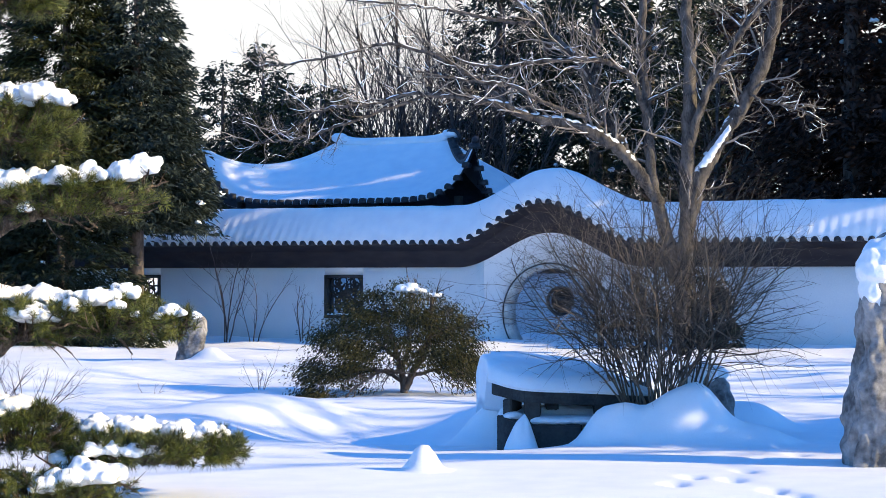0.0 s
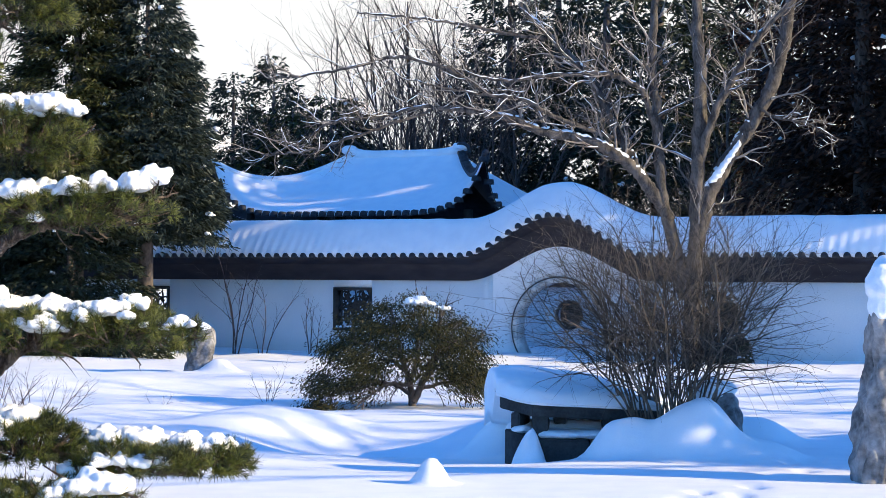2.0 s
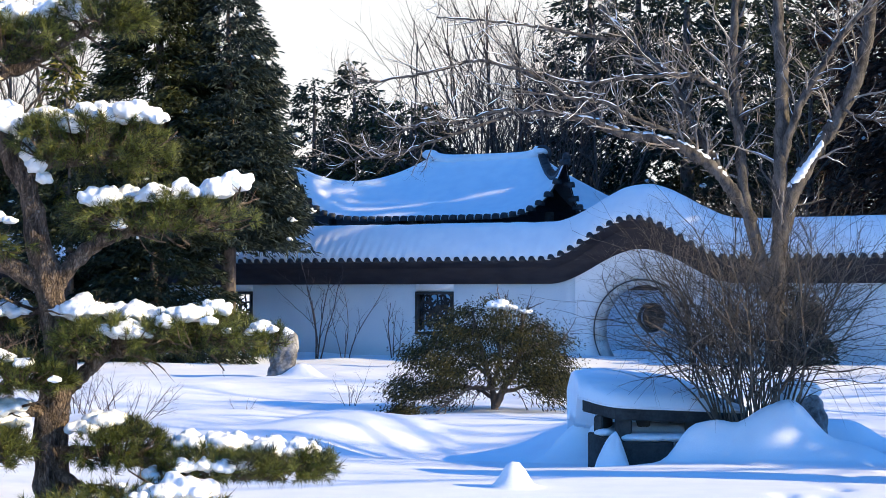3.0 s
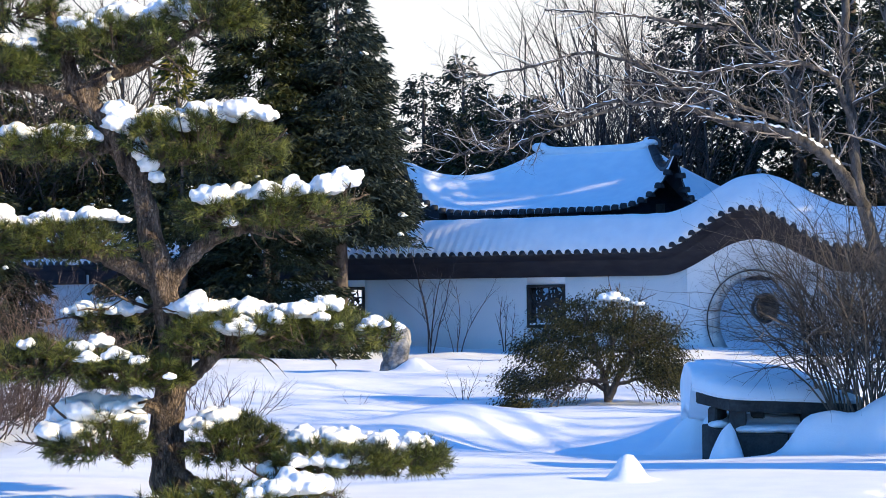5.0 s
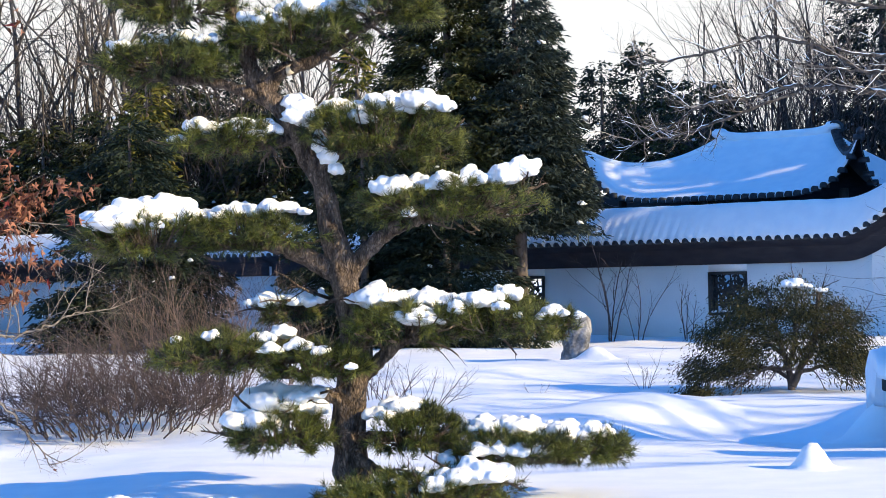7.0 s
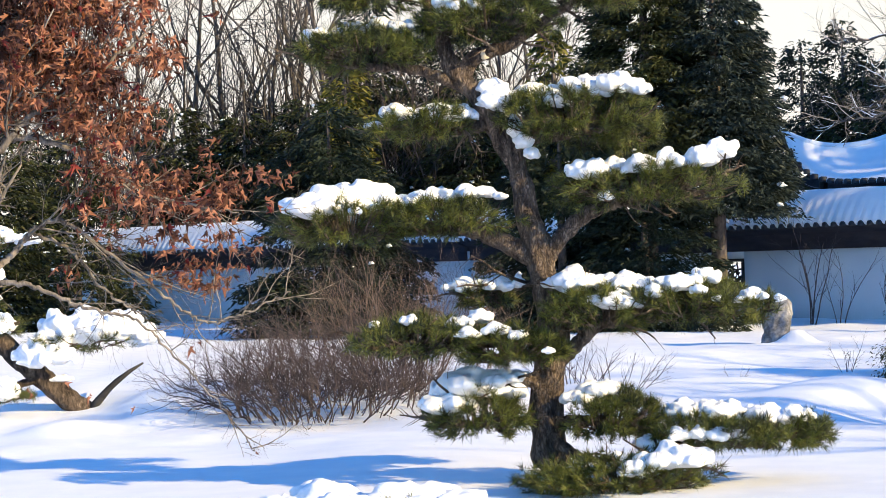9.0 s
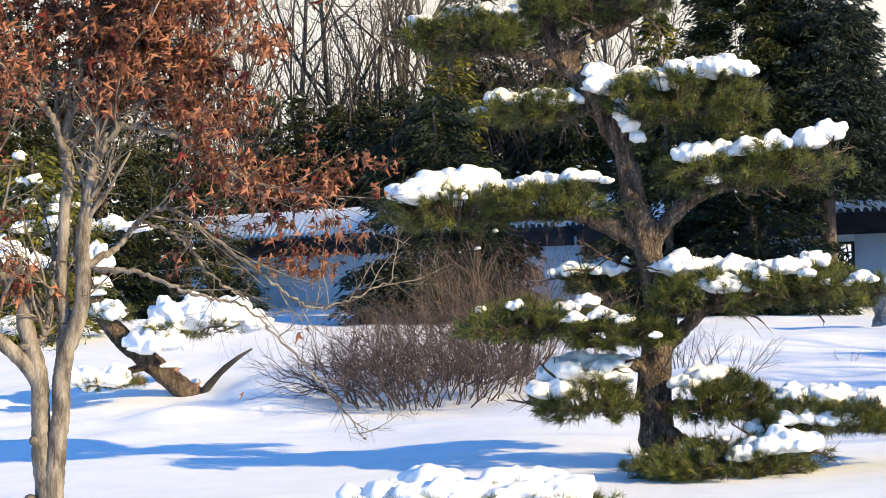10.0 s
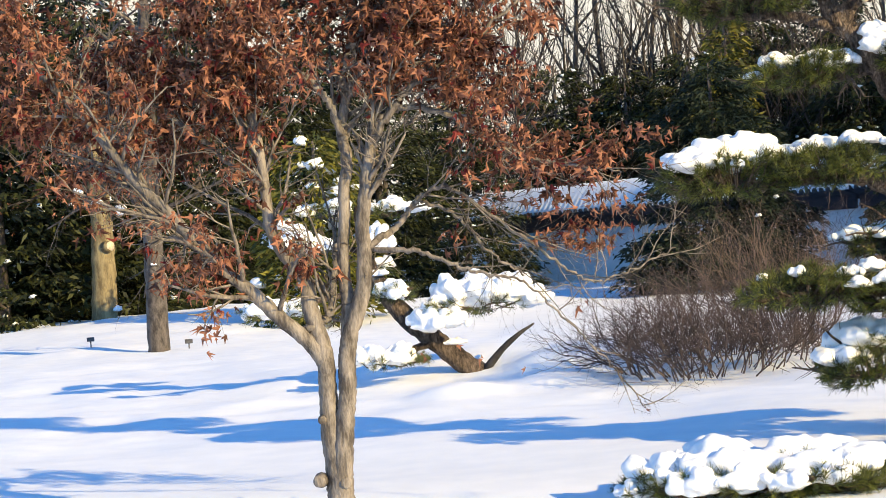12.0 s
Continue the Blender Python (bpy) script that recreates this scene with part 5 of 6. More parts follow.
def conifer(name, seed, H, R, count, material, label, spots, shape=1.0, size=0.3, fat=0.075, skirt=0.05, snow=0, group="", droop=0.35, snow_size=1.0):
    rng = random.Random(seed)
    me, c = conifer_mesh(seed, H, R, count, material, shape, size, fat, skirt, droop)
    g = Geo()
    g.tube([vec(0, 0, -0.4), vec(0.03, 0, H * 0.5), vec(0, 0, H * 0.97)], [0.035 * H * 0.5 + 0.05, 0.012 * H + 0.03, 0.02], 8)
    trunk = g.mesh("trunk", M_BARK_DARK)
    sn = None
    if snow:
        g = Geo()
        pick = [c[rng.randrange(len(c))] for _ in range(snow)]
        for p in pick:
            s = rng.uniform(0.03, 0.08) * snow_size
            lump(g, rng, (p[0] * 1.02, p[1] * 1.02, p[2] + 0.03), s * 1.3, s * 1.3, s * 0.9, 7, 4, 0.45, 0.7)
        sn = g.mesh("snow_clumps", M_SNOW_CAP)
    for i, (x, y, turn, k) in enumerate(spots):
        th = thing(name, x, y, ground(x, y) - 0.05, label, "conifer", group, turn=turn)
        th.scale = (k, k, k)
        part("trunk", trunk, th)
        tagged(part("crown", me, th), kind="stuff")
        if sn:
            tagged(part("snow_clumps", sn, th, "clumps of snow caught in the crown"), kind="stuff")


def polar(az, dist):
    """A place by degrees to the left of +y and metres from the viewpoint."""
    a = radians(az)
    return -dist * math.sin(a), dist * math.cos(a)


def spots(*rows):
    return [(*polar(az, d), turn, k) for az, d, turn, k in rows]


conifer("cedar", 11, 9.8, 2.3, 70000, M_CEDAR, "tall dense olive-green cedar against the sky", spots((10.7, 46.0, 0, 1.0)), 0.45, 0.17, 0.042, 0.27, 60)
conifer("spruce", 12, 9.0, 2.15, 70000, M_SPRUCE_BLUE, "tall grey-green spruce with snow flecks", spots((8.75, 45.8, 0, 1.0)), 0.55, 0.17, 0.042, 0.3, 140)
conifer("hemlock", 13, 5.2, 2.4, 46000, M_SPRUCE, "dark drooping hemlock growing before the wall", spots((19.8, 46.5, 0, 1.05), (13.2, 45.0, 70, 0.95), (10.8, 44.3, 200, 0.86)), 0.42, 0.18, 0.045, 0.07, 30, droop=0.6)
conifer("yellow_cedar", 14, 8.2, 1.5, 14000, M_CEDAR_YELLOW, "yellow-green cedar in warm sunlight", spots((19.3, 60.5, 0, 1.0), (13.3, 61.0, 90, 1.08)), 0.5, 0.26, 0.09, 0.05)
conifer("far_conifer", 15, 12.0, 3.0, 19000, M_SPRUCE, "tall dark evergreen behind the garden wall",
        spots((5.15, 72, 0, 0.84), (6.3, 74, 40, 0.8), (3.0, 70, 90, 0.66), (16.3, 68, 0, 0.85), (18.6, 71, 240, 0.95), (21.6, 70, 120, 0.65), (24.6, 68, 170, 0.47), (28.2, 64, 280, 0.5), (31.4, 59, 10, 0.82), (34.6, 56, 100, 0.9), (37.8, 55, 190, 0.92), (41.0, 52, 250, 0.95)), 0.5, 0.28, 0.09, 0.02, 60, group="evergreens behind the wall")
# added out of view on the right, only to shade the wall and pavilion roofs
conifer("shade_conifer", 22, 12.0, 3.0, 7000, M_SPRUCE, "unseen tall evergreen added to shade the wall and pavilion roofs",
        spots((-26.6, 46.9, 60, 1.75), (-24.7, 51.3, 120, 1.8), (-23.1, 56.1, 200, 1.8)), 0.5, 0.55, 0.2, 0.02, group="evergreens at the garden's edge")
conifer("airy_evergreen", 19, 12.0, 2.9, 18000, M_SPRUCE, "tall dark evergreen with sky showing through its crown",
        spots((-1.6, 66, 10, 1.1), (-3.0, 70, 80, 1.25), (-4.4, 64, 170, 1.15), (-5.9, 68, 200, 1.3), (-7.2, 74, 260, 1.15), (-8.8, 70, 30, 1.2)), 0.5, 0.24, 0.07, 0.02, 60, group="evergreens behind the wall")
conifer("rusty_conifer", 20, 12.5, 3.1, 21000, M_RUST, "tall dark brown-tinged conifer behind the wall",
        spots((-10.2, 62, 20, 1.2), (-11.6, 57, 140, 1.25), (-13.2, 60, 300, 1.3), (-14.8, 56, 260, 1.25)), 0.45, 0.26, 0.08, 0.02, 40, group="evergreens behind the wall")
conifer("round_evergreen", 16, 8.2, 3.0, 17000, M_CEDAR, "rounded olive evergreen behind the garden wall", spots((3.5, 65, 0, 0.98), (4.6, 67, 60, 0.95), (15.8, 62, 30, 0.92), (18.2, 65, 70, 1.0), (20.4, 64, 0, 0.9), (22.2, 66, 200, 0.85), (24.2, 67, 10, 0.9), (27.0, 61, 40, 0.74), (29.4, 57, 160, 0.82), (32.0, 55, 20, 0.9), (34.6, 51, 60, 0.92), (37.4, 49, 10, 0.95), (40.2, 48, 90, 1.0)), 0.4, 0.25, 0.085, 0.03, 60)
# added out of view; its blunt crown throws the shade pool beside the bench
conifer("shade_evergreen", 21, 5.8, 2.2, 12000, M_CEDAR, "unseen broad evergreen added to cast shade over the stone bench", spots((-38.1, 20.0, 0, 1.0)), 0.22, 0.3, 0.13, 0.03)
conifer("snowy_evergreen", 17, 2.9, 1.1, 8000, M_CEDAR_YELLOW, "yellow-green evergreen bush hung with snow", spots((31.2, 40, 0, 1.3)), 0.45, 0.16, 0.05, 0.05, 70, snow_size=1.6)
conifer("dark_bush", 18, 1.5, 0.55, 5000, M_SPRUCE, "dark evergreen bush against the garden wall", spots((-7.6, 41.4, 0, 1.0)), 0.35, 0.14, 0.05, 0.02, 10)


# ---- bare trees ----
BARE = [(9, 0.09, 0.03, 10, 42, 0.55, 0.25), (7, 0.16, 0.05, 7, 45, 0.5, 0.2), (5, 0.2, 0.04, 5, 42, 0.5, 0.2), (4, 0.22, 0.03, 0, 0, 0, 0)]
STEMMY = [(9, 0.1, 0.03, 9, 34, 0.5, 0.2), (6, 0.16, 0.05, 6, 38, 0.5, 0.2), (4, 0.2, 0.04, 0, 0, 0, 0)]


def bare_tree_mesh(seed, H, r, spec, stems=1, lean=0.12, material=None):
    rng = random.Random(seed)
    g = Geo()
    for i in range(stems):
        d = Vector((rng.gauss(0, lean), rng.gauss(0, lean), 1))
        grow(g, rng, Vector((rng.gauss(0, 0.1) * (stems > 1), rng.gauss(0, 0.1) * (stems > 1), -0.2)), d, H * rng.uniform(0.8, 1.05), r * rng.uniform(0.7, 1), 0, spec)
    if stems > 1 or material:
        return g.mesh("wood", material or M_BARK_GREY)
    nv, nf = (spec[0][0] + 1) * 7, spec[0][0] * 7 + 2    # the trunk comes first
    trunk, crown = Geo(), Geo()
    trunk.v, trunk.f = g.v[:nv], g.f[:nf]
    crown.v, crown.f = g.v[nv:], [tuple(i - nv for i in q) for q in g.f[nf:]]
    return trunk.mesh("trunk", M_BARK_GREY), crown.mesh("branch", M_BARK_GREY)


def bare_trees(name, meshes, rows, label, category="bare tree", group=""):
    for i, (az, d, turn, k) in enumerate(rows):
        x, y = polar(az, d)
        th = thing(name, x, y, ground(x, y), label, category, group, turn=turn)
        th.scale = (k, k, k)
        trunk, crown = meshes[i % len(meshes)]
        part("trunk", trunk, th)
        tagged(part("branch", crown, th), kind="stuff")


bare_trees("bare_tree", [bare_tree_mesh(31, 11, 0.16, BARE), bare_tree_mesh(32, 11, 0.15, BARE)],
           [(21.8, 68.5, 0, 1.1), (22.6, 70, 130, 1.2), (24.4, 71, 250, 1.2), (20.9, 69, 40, 1.2), (26.3, 71, 300, 1.1), (19.5, 67, 170, 1.1), (15.6, 66, 60, 1.1), (23.6, 69, 80, 1.15), (25.4, 66, 150, 1.0), (20.4, 68, 220, 1.1), (27.5, 62, 30, 1.0), (-8.6, 66, 10, 0.95), (-7.4, 58, 70, 0.8), (13.8, 70, 120, 1.0), (29.6, 60, 90, 1.0), (16.8, 70, 10, 1.0)], "leafless grey tree behind the garden wall", group="bare trees behind the wall")
bare_trees("lawn_tree", [bare_tree_mesh(35, 9, 0.16, BARE), bare_tree_mesh(36, 9, 0.15, BARE)],
           [(-43.7, 23.5, 0, 1.0), (-39.5, 27.5, 90, 1.0), (-35.5, 29.4, 30, 1.0), (-34.8, 34.9, 140, 1.1), (-31.0, 34.4, 200, 1.0), (-49.4, 22.2, 60, 0.9)], "leafless tree at the garden's edge casting long shadows", group="bare trees at the garden's edge")
THICKET_STEMS = [bare_tree_mesh(330 + i, 8.5, 0.055, STEMMY, 1, 0.2, M_TWIG_FAR) for i in range(9)]
for i, (az, d, k) in enumerate(((1.5, 62, 1.15), (0.3, 64, 1.25), (-0.9, 61, 1.15), (2.5, 66, 1.2), (14.6, 64, 1.15), (16.0, 63, 1.1), (17.4, 64, 1.1), (20.2, 70, 1.2), (21.4, 71, 1.15), (22.8, 71, 1.2), (24.4, 72, 1.15), (26.0, 72, 1.2), (-8.2, 60, 0.8), (5.4, 60, 0.55))):
    rng = random.Random(700 + i)
    x, y = polar(az, d)
    th = thing("thicket", x, y, ground(x, y), "tall leafless brown thicket of upright stems", "thicket", "thickets behind the wall")
    th.scale = (k, k, k)
    for j in range(11):
        part("stem", THICKET_STEMS[rng.randrange(9)], th, at=pose(rng.gauss(0, 0.35), rng.gauss(0, 0.35), 0, rng.gauss(0, 5), rng.gauss(0, 5), rng.uniform(0, 360)) @ Matrix.Scale(rng.uniform(0.75, 1.1), 4))


def lay_snow(geo, rng, limbs, chance, shift=0.55):
    """Snow lying along the upper sides of limbs."""
    for pts, rad, level in limbs:
        n = len(pts)
        i = 0
        while i < n - 2:
            d = (pts[i + 1] - pts[i]).normalized()
            m = min(n - 1 - i, rng.randint(2, 6))
            if abs(d.z) < 0.85 and rng.random() < chance:
                r = [max(0.006, rad[i + j] * 0.8) for j in range(m + 1)]
                r[0] *= 0.4
                r[-1] *= 0.4
                geo.tube([pts[i + j] + Vector((0, 0, max(0.005, rad[i + j] * shift))) for j in range(m + 1)], r, 5)
            i += m


def build_big_tree():
    tree = thing("old_tree", 4.61, 38.73, 0.0, "old leafless tree with wide limbs and snow in its forks", "bare tree", turn=-6.8)
    rng = random.Random(51)
    paths = [  # line, root and tip radius, snow on top, twig length
        ([(0, 0, -0.3), (0.06, 0, 1.6), (0.12, 0, 2.8), (0.14, 0, 4.1), (0.19, 0.05, 5.6), (0.1, 0.1, 6.9), (0.16, 0.1, 8.6)], 0.2, 0.09, 0.1, 1.0),
        ([(0.08, 0, 2.3), (0.3, 0, 3.2), (0.62, 0.1, 3.9), (1.0, 0.2, 4.5), (1.43, 0.3, 5.25), (1.7, 0.3, 6.0), (1.87, 0.3, 6.8), (2.0, 0.3, 8.1)], 0.19, 0.11, 0.85, 1.0),
        ([(-0.1, 0, 1.4), (-0.35, 0, 2.6), (-0.55, 0, 3.4), (-0.63, 0.1, 4.4), (-0.68, 0.1, 5.2), (-0.77, 0.1, 6.0), (-0.7, 0.1, 7.3), (-0.8, 0.1, 8.4)], 0.15, 0.06, 0.1, 1.0),
        ([(-0.4, 0, 2.9), (-0.75, -0.05, 3.45), (-1.15, -0.1, 3.92), (-1.6, -0.2, 4.25), (-2.25, -0.3, 4.47), (-2.9, -0.4, 4.6), (-3.57, -0.5, 4.86), (-4.45, -0.5, 5.0), (-5.0, -0.5, 5.02)], 0.15, 0.035, 0.95, 0.9),
        ([(-0.7, 0, 3.3), (-1.0, 0, 3.85), (-1.32, 0.1, 4.4), (-1.6, 0.2, 4.9), (-1.85, 0.3, 5.5), (-2.2, 0.4, 5.95), (-2.75, 0.5, 6.5), (-3.4, 0.5, 7.2)], 0.13, 0.05, 0.35, 1.0),
        ([(-0.63, 0.1, 4.55), (-0.8, -0.1, 5.0), (-0.95, -0.2, 5.4), (-1.35, -0.3, 5.62), (-1.75, -0.4, 5.7), (-2.6, -0.5, 5.66), (-3.6, -0.6, 5.55), (-4.8, -0.7, 5.85)], 0.075, 0.02, 0.8, 0.9),
        ([(0.16, 0, 4.0), (0.45, -0.2, 4.95), (0.75, -0.3, 5.5), (1.1, -0.4, 6.1), (1.55, -0.5, 6.7), (2.2, -0.5, 7.4)], 0.1, 0.04, 0.4, 0.9),
        ([(-3.2, -0.45, 4.72), (-3.9, -0.6, 5.3), (-4.7, -0.7, 5.75), (-5.6, -0.8, 6.0), (-6.5, -0.8, 5.8), (-7.5, -0.8, 5.65), (-8.2, -0.8, 5.6)], 0.05, 0.014, 0.45, 0.9),
        ([(-4.4, -0.5, 5.0), (-5.2, -0.6, 5.05), (-6.0, -0.7, 4.85), (-6.9, -0.7, 4.75), (-7.6, -0.7, 4.35), (-8.4, -0.7, 4.0)], 0.045, 0.012, 0.45, 0.9),
        ([(-5.0, -0.5, 5.0), (-5.9, -0.8, 4.65), (-6.8, -0.9, 4.35), (-7.5, -0.9, 4.15), (-8.3, -0.9, 4.1)], 0.04, 0.012, 0.4, 0.8),
        ([(-2.75, 0.5, 6.5), (-3.4, 0.4, 6.55), (-4.4, 0.3, 6.75), (-5.5, 0.2, 6.9), (-6.6, 0.2, 7.0)], 0.05, 0.014, 0.3, 1.0),
        ([(-1.35, 0.1, 4.45), (-1.9, -0.3, 4.6), (-2.6, -0.5, 4.85), (-3.3, -0.6, 5.2), (-4.2, -0.7, 5.3), (-5.2, -0.8, 5.5)], 0.06, 0.015, 0.6, 0.9),
        ([(1.3, 0.2, 5.05), (1.7, 0, 4.85), (2.2, -0.1, 4.75), (2.9, -0.2, 4.4)], 0.035, 0.01, 0.2, 0.7),
    ]
    spec = [(1, 0, 0, 0, 0, 0, 0), (8, 0.26, 0.05, 5, 46, 0.55, 0.15), (6, 0.3, 0.08, 3, 44, 0.55, 0.2), (5, 0.26, 0.1, 0, 0, 0, 0)]
    for i, (path, r0, r1, snowy, long) in enumerate(paths):
        g, twigs, snow = Geo(), Geo(), Geo()
        limbs = []
        n = 8 * len(path)
        pts = [p + rand_dir(rng) * 0.02 for p in spline(path, n)]
        rr = lerp_list([r0 * 0.85, r0 * 0.7, (r0 + r1) * 0.43, r1 * 0.85], n)
        bark_tube(g, pts, rr, 14, 0.16, 9.0, i)
        limb = part("trunk" if i == 0 else "limb", g.mesh("limb", M_BARK_OLD), tree)
        for k in range(n // 3 if i < 3 else n // 5, n, 2 if i > 2 else 3):
            along = (pts[k] - pts[k - 1]).normalized()
            d = along * 0.9 + rand_dir(rng) * 0.9 + Vector((0, 0, 0.05))
            grow(twigs, rng, pts[k], d, rng.uniform(0.6, 1.5) * long, min(0.03, max(0.012, rr[k] * 0.3)), 1, spec, None, limbs)
        tagged(part("twig", twigs.mesh("twig", M_TWIG_OLD), limb, "fine grey curling twigs"), kind="stuff")
        lay_snow(snow, rng, [(pts[n // 6:], rr[n // 6:], 0)], snowy, 0.6)
        lay_snow(snow, rng, limbs, 0.22, 0.7)
        if snow.v:
            tagged(part("limb_snow", snow.mesh("limb_snow", M_SNOW_CAP), limb, "snow lying along the branches"), kind="stuff")
    snow = Geo()
    for k in range(9):
        lump(snow, rng, (0.36 + 0.07 * k, 0.02 - 0.01 * k, 3.52 + 0.1 * k), 0.12 - 0.009 * k, 0.14, 0.12)
    part("fork_snow", grown(snow, 0.03), tree, "bank of snow in the fork")


build_big_tree()


# ---- shrubs ----
def shrub(name, x, y, H, spread, stems, label, material, seed, thick=0.012, kids=5, droop=0.0, turn=0, base=0.12, up=1.0, wander=0.1, fork=38, bare=0.2):
    th = thing(name, x, y, ground(x, y) - 0.05, label, "shrub", turn=turn)
    rng = random.Random(seed)
    spec = [(10, wander, 0.03 - droop, kids, fork, 0.5, bare), (6, max(0.16, wander), 0.03 - droop, 5, fork, 0.5, 0.15), (4, max(0.2, wander), 0.02, 0, 0, 0, 0)]
    for i in range(stems):
        g = Geo()
        a = rng.uniform(0, 6.28)
        q = math.sqrt(rng.random())
        d = Vector((math.cos(a) * q * spread, math.sin(a) * q * spread, up))
        b = Vector((math.cos(a) * q * base, math.sin(a) * q * base, 0))
        grow(g, rng, b, d, H * rng.uniform(0.65, 1.05), thick * rng.uniform(0.6, 1.1), 0, spec)
        part("stem", g.mesh("stem", material), th)
    return th


shrub("gate_shrub", 1.95, 18.12, 2.15, 0.46, 58, "tall bare many-stemmed brown shrub growing from the snow", M_TWIG_GATE, 61, 0.013, 16, 0.02, base=0.24, wander=0.22, fork=52, bare=0.36)
shrub("low_shrub", -7.0, 19.2, 1.1, 1.0, 125, "dense low leafless shrub with purple-brown twigs", M_TWIG_DARK, 62, 0.0095, 14, base=1.0, wander=0.42, fork=44)
shrub("brown_shrub", -6.6, 20.9, 1.55, 0.7, 74, "leafless reddish-brown shrub behind a lower one", M_TWIG, 63, 0.0075, 9, base=0.8, wander=0.2)
shrub("wispy_shrub", -4.9, 23.4, 0.65, 1.2, 14, "small wispy bare shrub in the snow", M_TWIG_DARK, 64, 0.006, 5, base=0.4)
shrub("wispy_shrub", -5.6, 24.6, 0.6, 1.2, 12, "small wispy bare shrub in the snow", M_TWIG_DARK, 65, 0.006, 5, base=0.4)
shrub("sapling", -4.95, 45.5, 2.5, 0.35, 4, "thin bare sapling before the white wall", M_TWIG_DARK, 66, 0.022, 4)
shrub("sapling", -4.3, 45.3, 1.6, 0.35, 3, "thin bare sapling before the white wall", M_TWIG_DARK, 67, 0.018, 4)
shrub("sapling", -3.2, 45.2, 1.4, 0.35, 3, "thin bare sapling before the white wall", M_TWIG_DARK, 68, 0.016, 4)
shrub("snow_twig", -2.49, 27.2, 0.55, 0.8, 5, "small bare twiggy plant poking from snow", M_TWIG_DARK, 69, 0.006, 4)
shrub("snow_twig", -3.75, 25.6, 0.2, 0.8, 3, "small bare twiggy plant poking from snow", M_TWIG_DARK, 70, 0.004, 3)


def build_yew():
    th = thing("yew", -0.55, 26.5, -0.05, "spreading olive-green yew with bare lower branches in snow", "yew tree", turn=1.3)
    rng, rs = random.Random(91), np.random.RandomState(91)
    trunks = [[(0.05, 0, -0.1), (0.02, 0, 0.2), (-0.06, 0, 0.5), (-0.19, 0, 0.98), (-0.25, 0, 1.3)], [(0.05, 0, 0.05), (0.16, 0, 0.3), (0.34, 0, 0.6), (0.4, 0, 1.13), (0.4, 0, 1.35)],
              [(0.03, 0, 0.15), (-0.25, 0.05, 0.3), (-0.6, 0.05, 0.3), (-1.1, 0, 0.12)], [(0.05, 0, 0.2), (0.4, 0.05, 0.3), (0.75, 0, 0.3), (0.95, 0, 0.2)], [(0.0, 0, 0.3), (0.1, 0, 0.7), (0.12, 0, 1.4)],
              [(0, 0, 0.4), (-0.4, 0.1, 0.75), (-0.75, 0.1, 0.85)], [(0.2, 0, 0.5), (0.5, 0, 0.85), (0.8, 0, 0.85)], [(0, -0.1, 0.3), (-0.3, -0.4, 0.3), (-0.6, -0.6, 0.12)], [(0, 0, 0.3), (0.1, 0.5, 0.6), (0.1, 0.8, 0.7)]]
    spec = [(1, 0, 0, 0, 0, 0, 0), (6, 0.2, 0.0, 5, 45, 0.55, 0.15), (4, 0.22, -0.05, 0, 0, 0, 0)]
    for i, path in enumerate(trunks):
        g = Geo()
        n = 24
        pts = [p + rand_dir(rng) * 0.01 for p in spline(path, n)]
        rr = lerp_list([0.055 if i < 2 else 0.03, 0.012], n)
        bark_tube(g, pts, rr, 9, 0.1, 14.0, i)
        for k in range(6, n + 1, 2):
            d = rand_dir(rng) + (pts[k] - pts[k - 1]).normalized() * 0.6
            d.z *= 0.6
            grow(g, rng, pts[k], d, rng.uniform(0.3, 0.55), 0.01, 1, spec)
        part("trunk" if i == 0 else "branch", g.mesh("wood", M_BARK_DARK), th)
    cen, dirs = [], []
    roof = ((-1.44, -1.14, -0.85, -0.54, 0.0, 0.4, 0.66, 0.9, 1.05), (0.1, 0.72, 1.08, 1.4, 1.5, 1.42, 1.25, 0.92, 0.45))
    floor_z = ((-1.44, -0.6, -0.2, 0.3, 0.6, 1.05), (-0.12, 0.0, 0.45, 0.5, 0.25, 0.2))
    clumps = 0
    while clumps < 210:
        x, y = rng.uniform(-1.3, 0.93), rng.uniform(-1, 1)
        top = float(np.interp(x, *roof)) * math.sqrt(max(0.0, 1 - y * y * 0.85))
        low = float(np.interp(x, *floor_z))
        if top < low + 0.08:
            continue
        z = top - (top - low) * (rng.random() ** 1.7) - 0.04
        q = Vector((x, y * 0.75, z))
        if noise.noise(Vector((q.x * 2.4 + 3, q.y * 2.4, q.z * 4.5 + 7))) < -0.12:
            continue
        clumps += 1
        out = Vector((x * 0.7, y * 0.5, 0.25)) + rand_dir(rng) * 0.4
        out.normalize()
        size = rng.uniform(0.08, 0.17)
        for k in range(200):
            p = q + Vector((rng.gauss(0, 1) * size, rng.gauss(0, 1) * size, rng.gauss(0, 0.4) * size - 0.3 * size * abs(rng.gauss(0, 0.6))))
            cen.append(tuple(p))
            dirs.append(tuple(out + rand_dir(rng) * 0.8 + Vector((0, 0, -0.35))))
    v, f = sprays(np.array(cen), np.array(dirs), 0.05, 0.016, rs, 0.35)
    tagged(part("foliage", mesh_of("foliage", v, f, M_YEW), th), kind="stuff")
    for x, y, z, r in ((0.08, -0.2, 1.38, 0.15), (0.2, -0.2, 1.36, 0.1), (0.42, -0.2, 1.3, 0.08), (-0.4, 0.1, 0.86, 0.04)):
        part("snow_cap", snow_cap(rng, x, y, z, r * 1.2, r, r * 0.7), th)


build_yew()


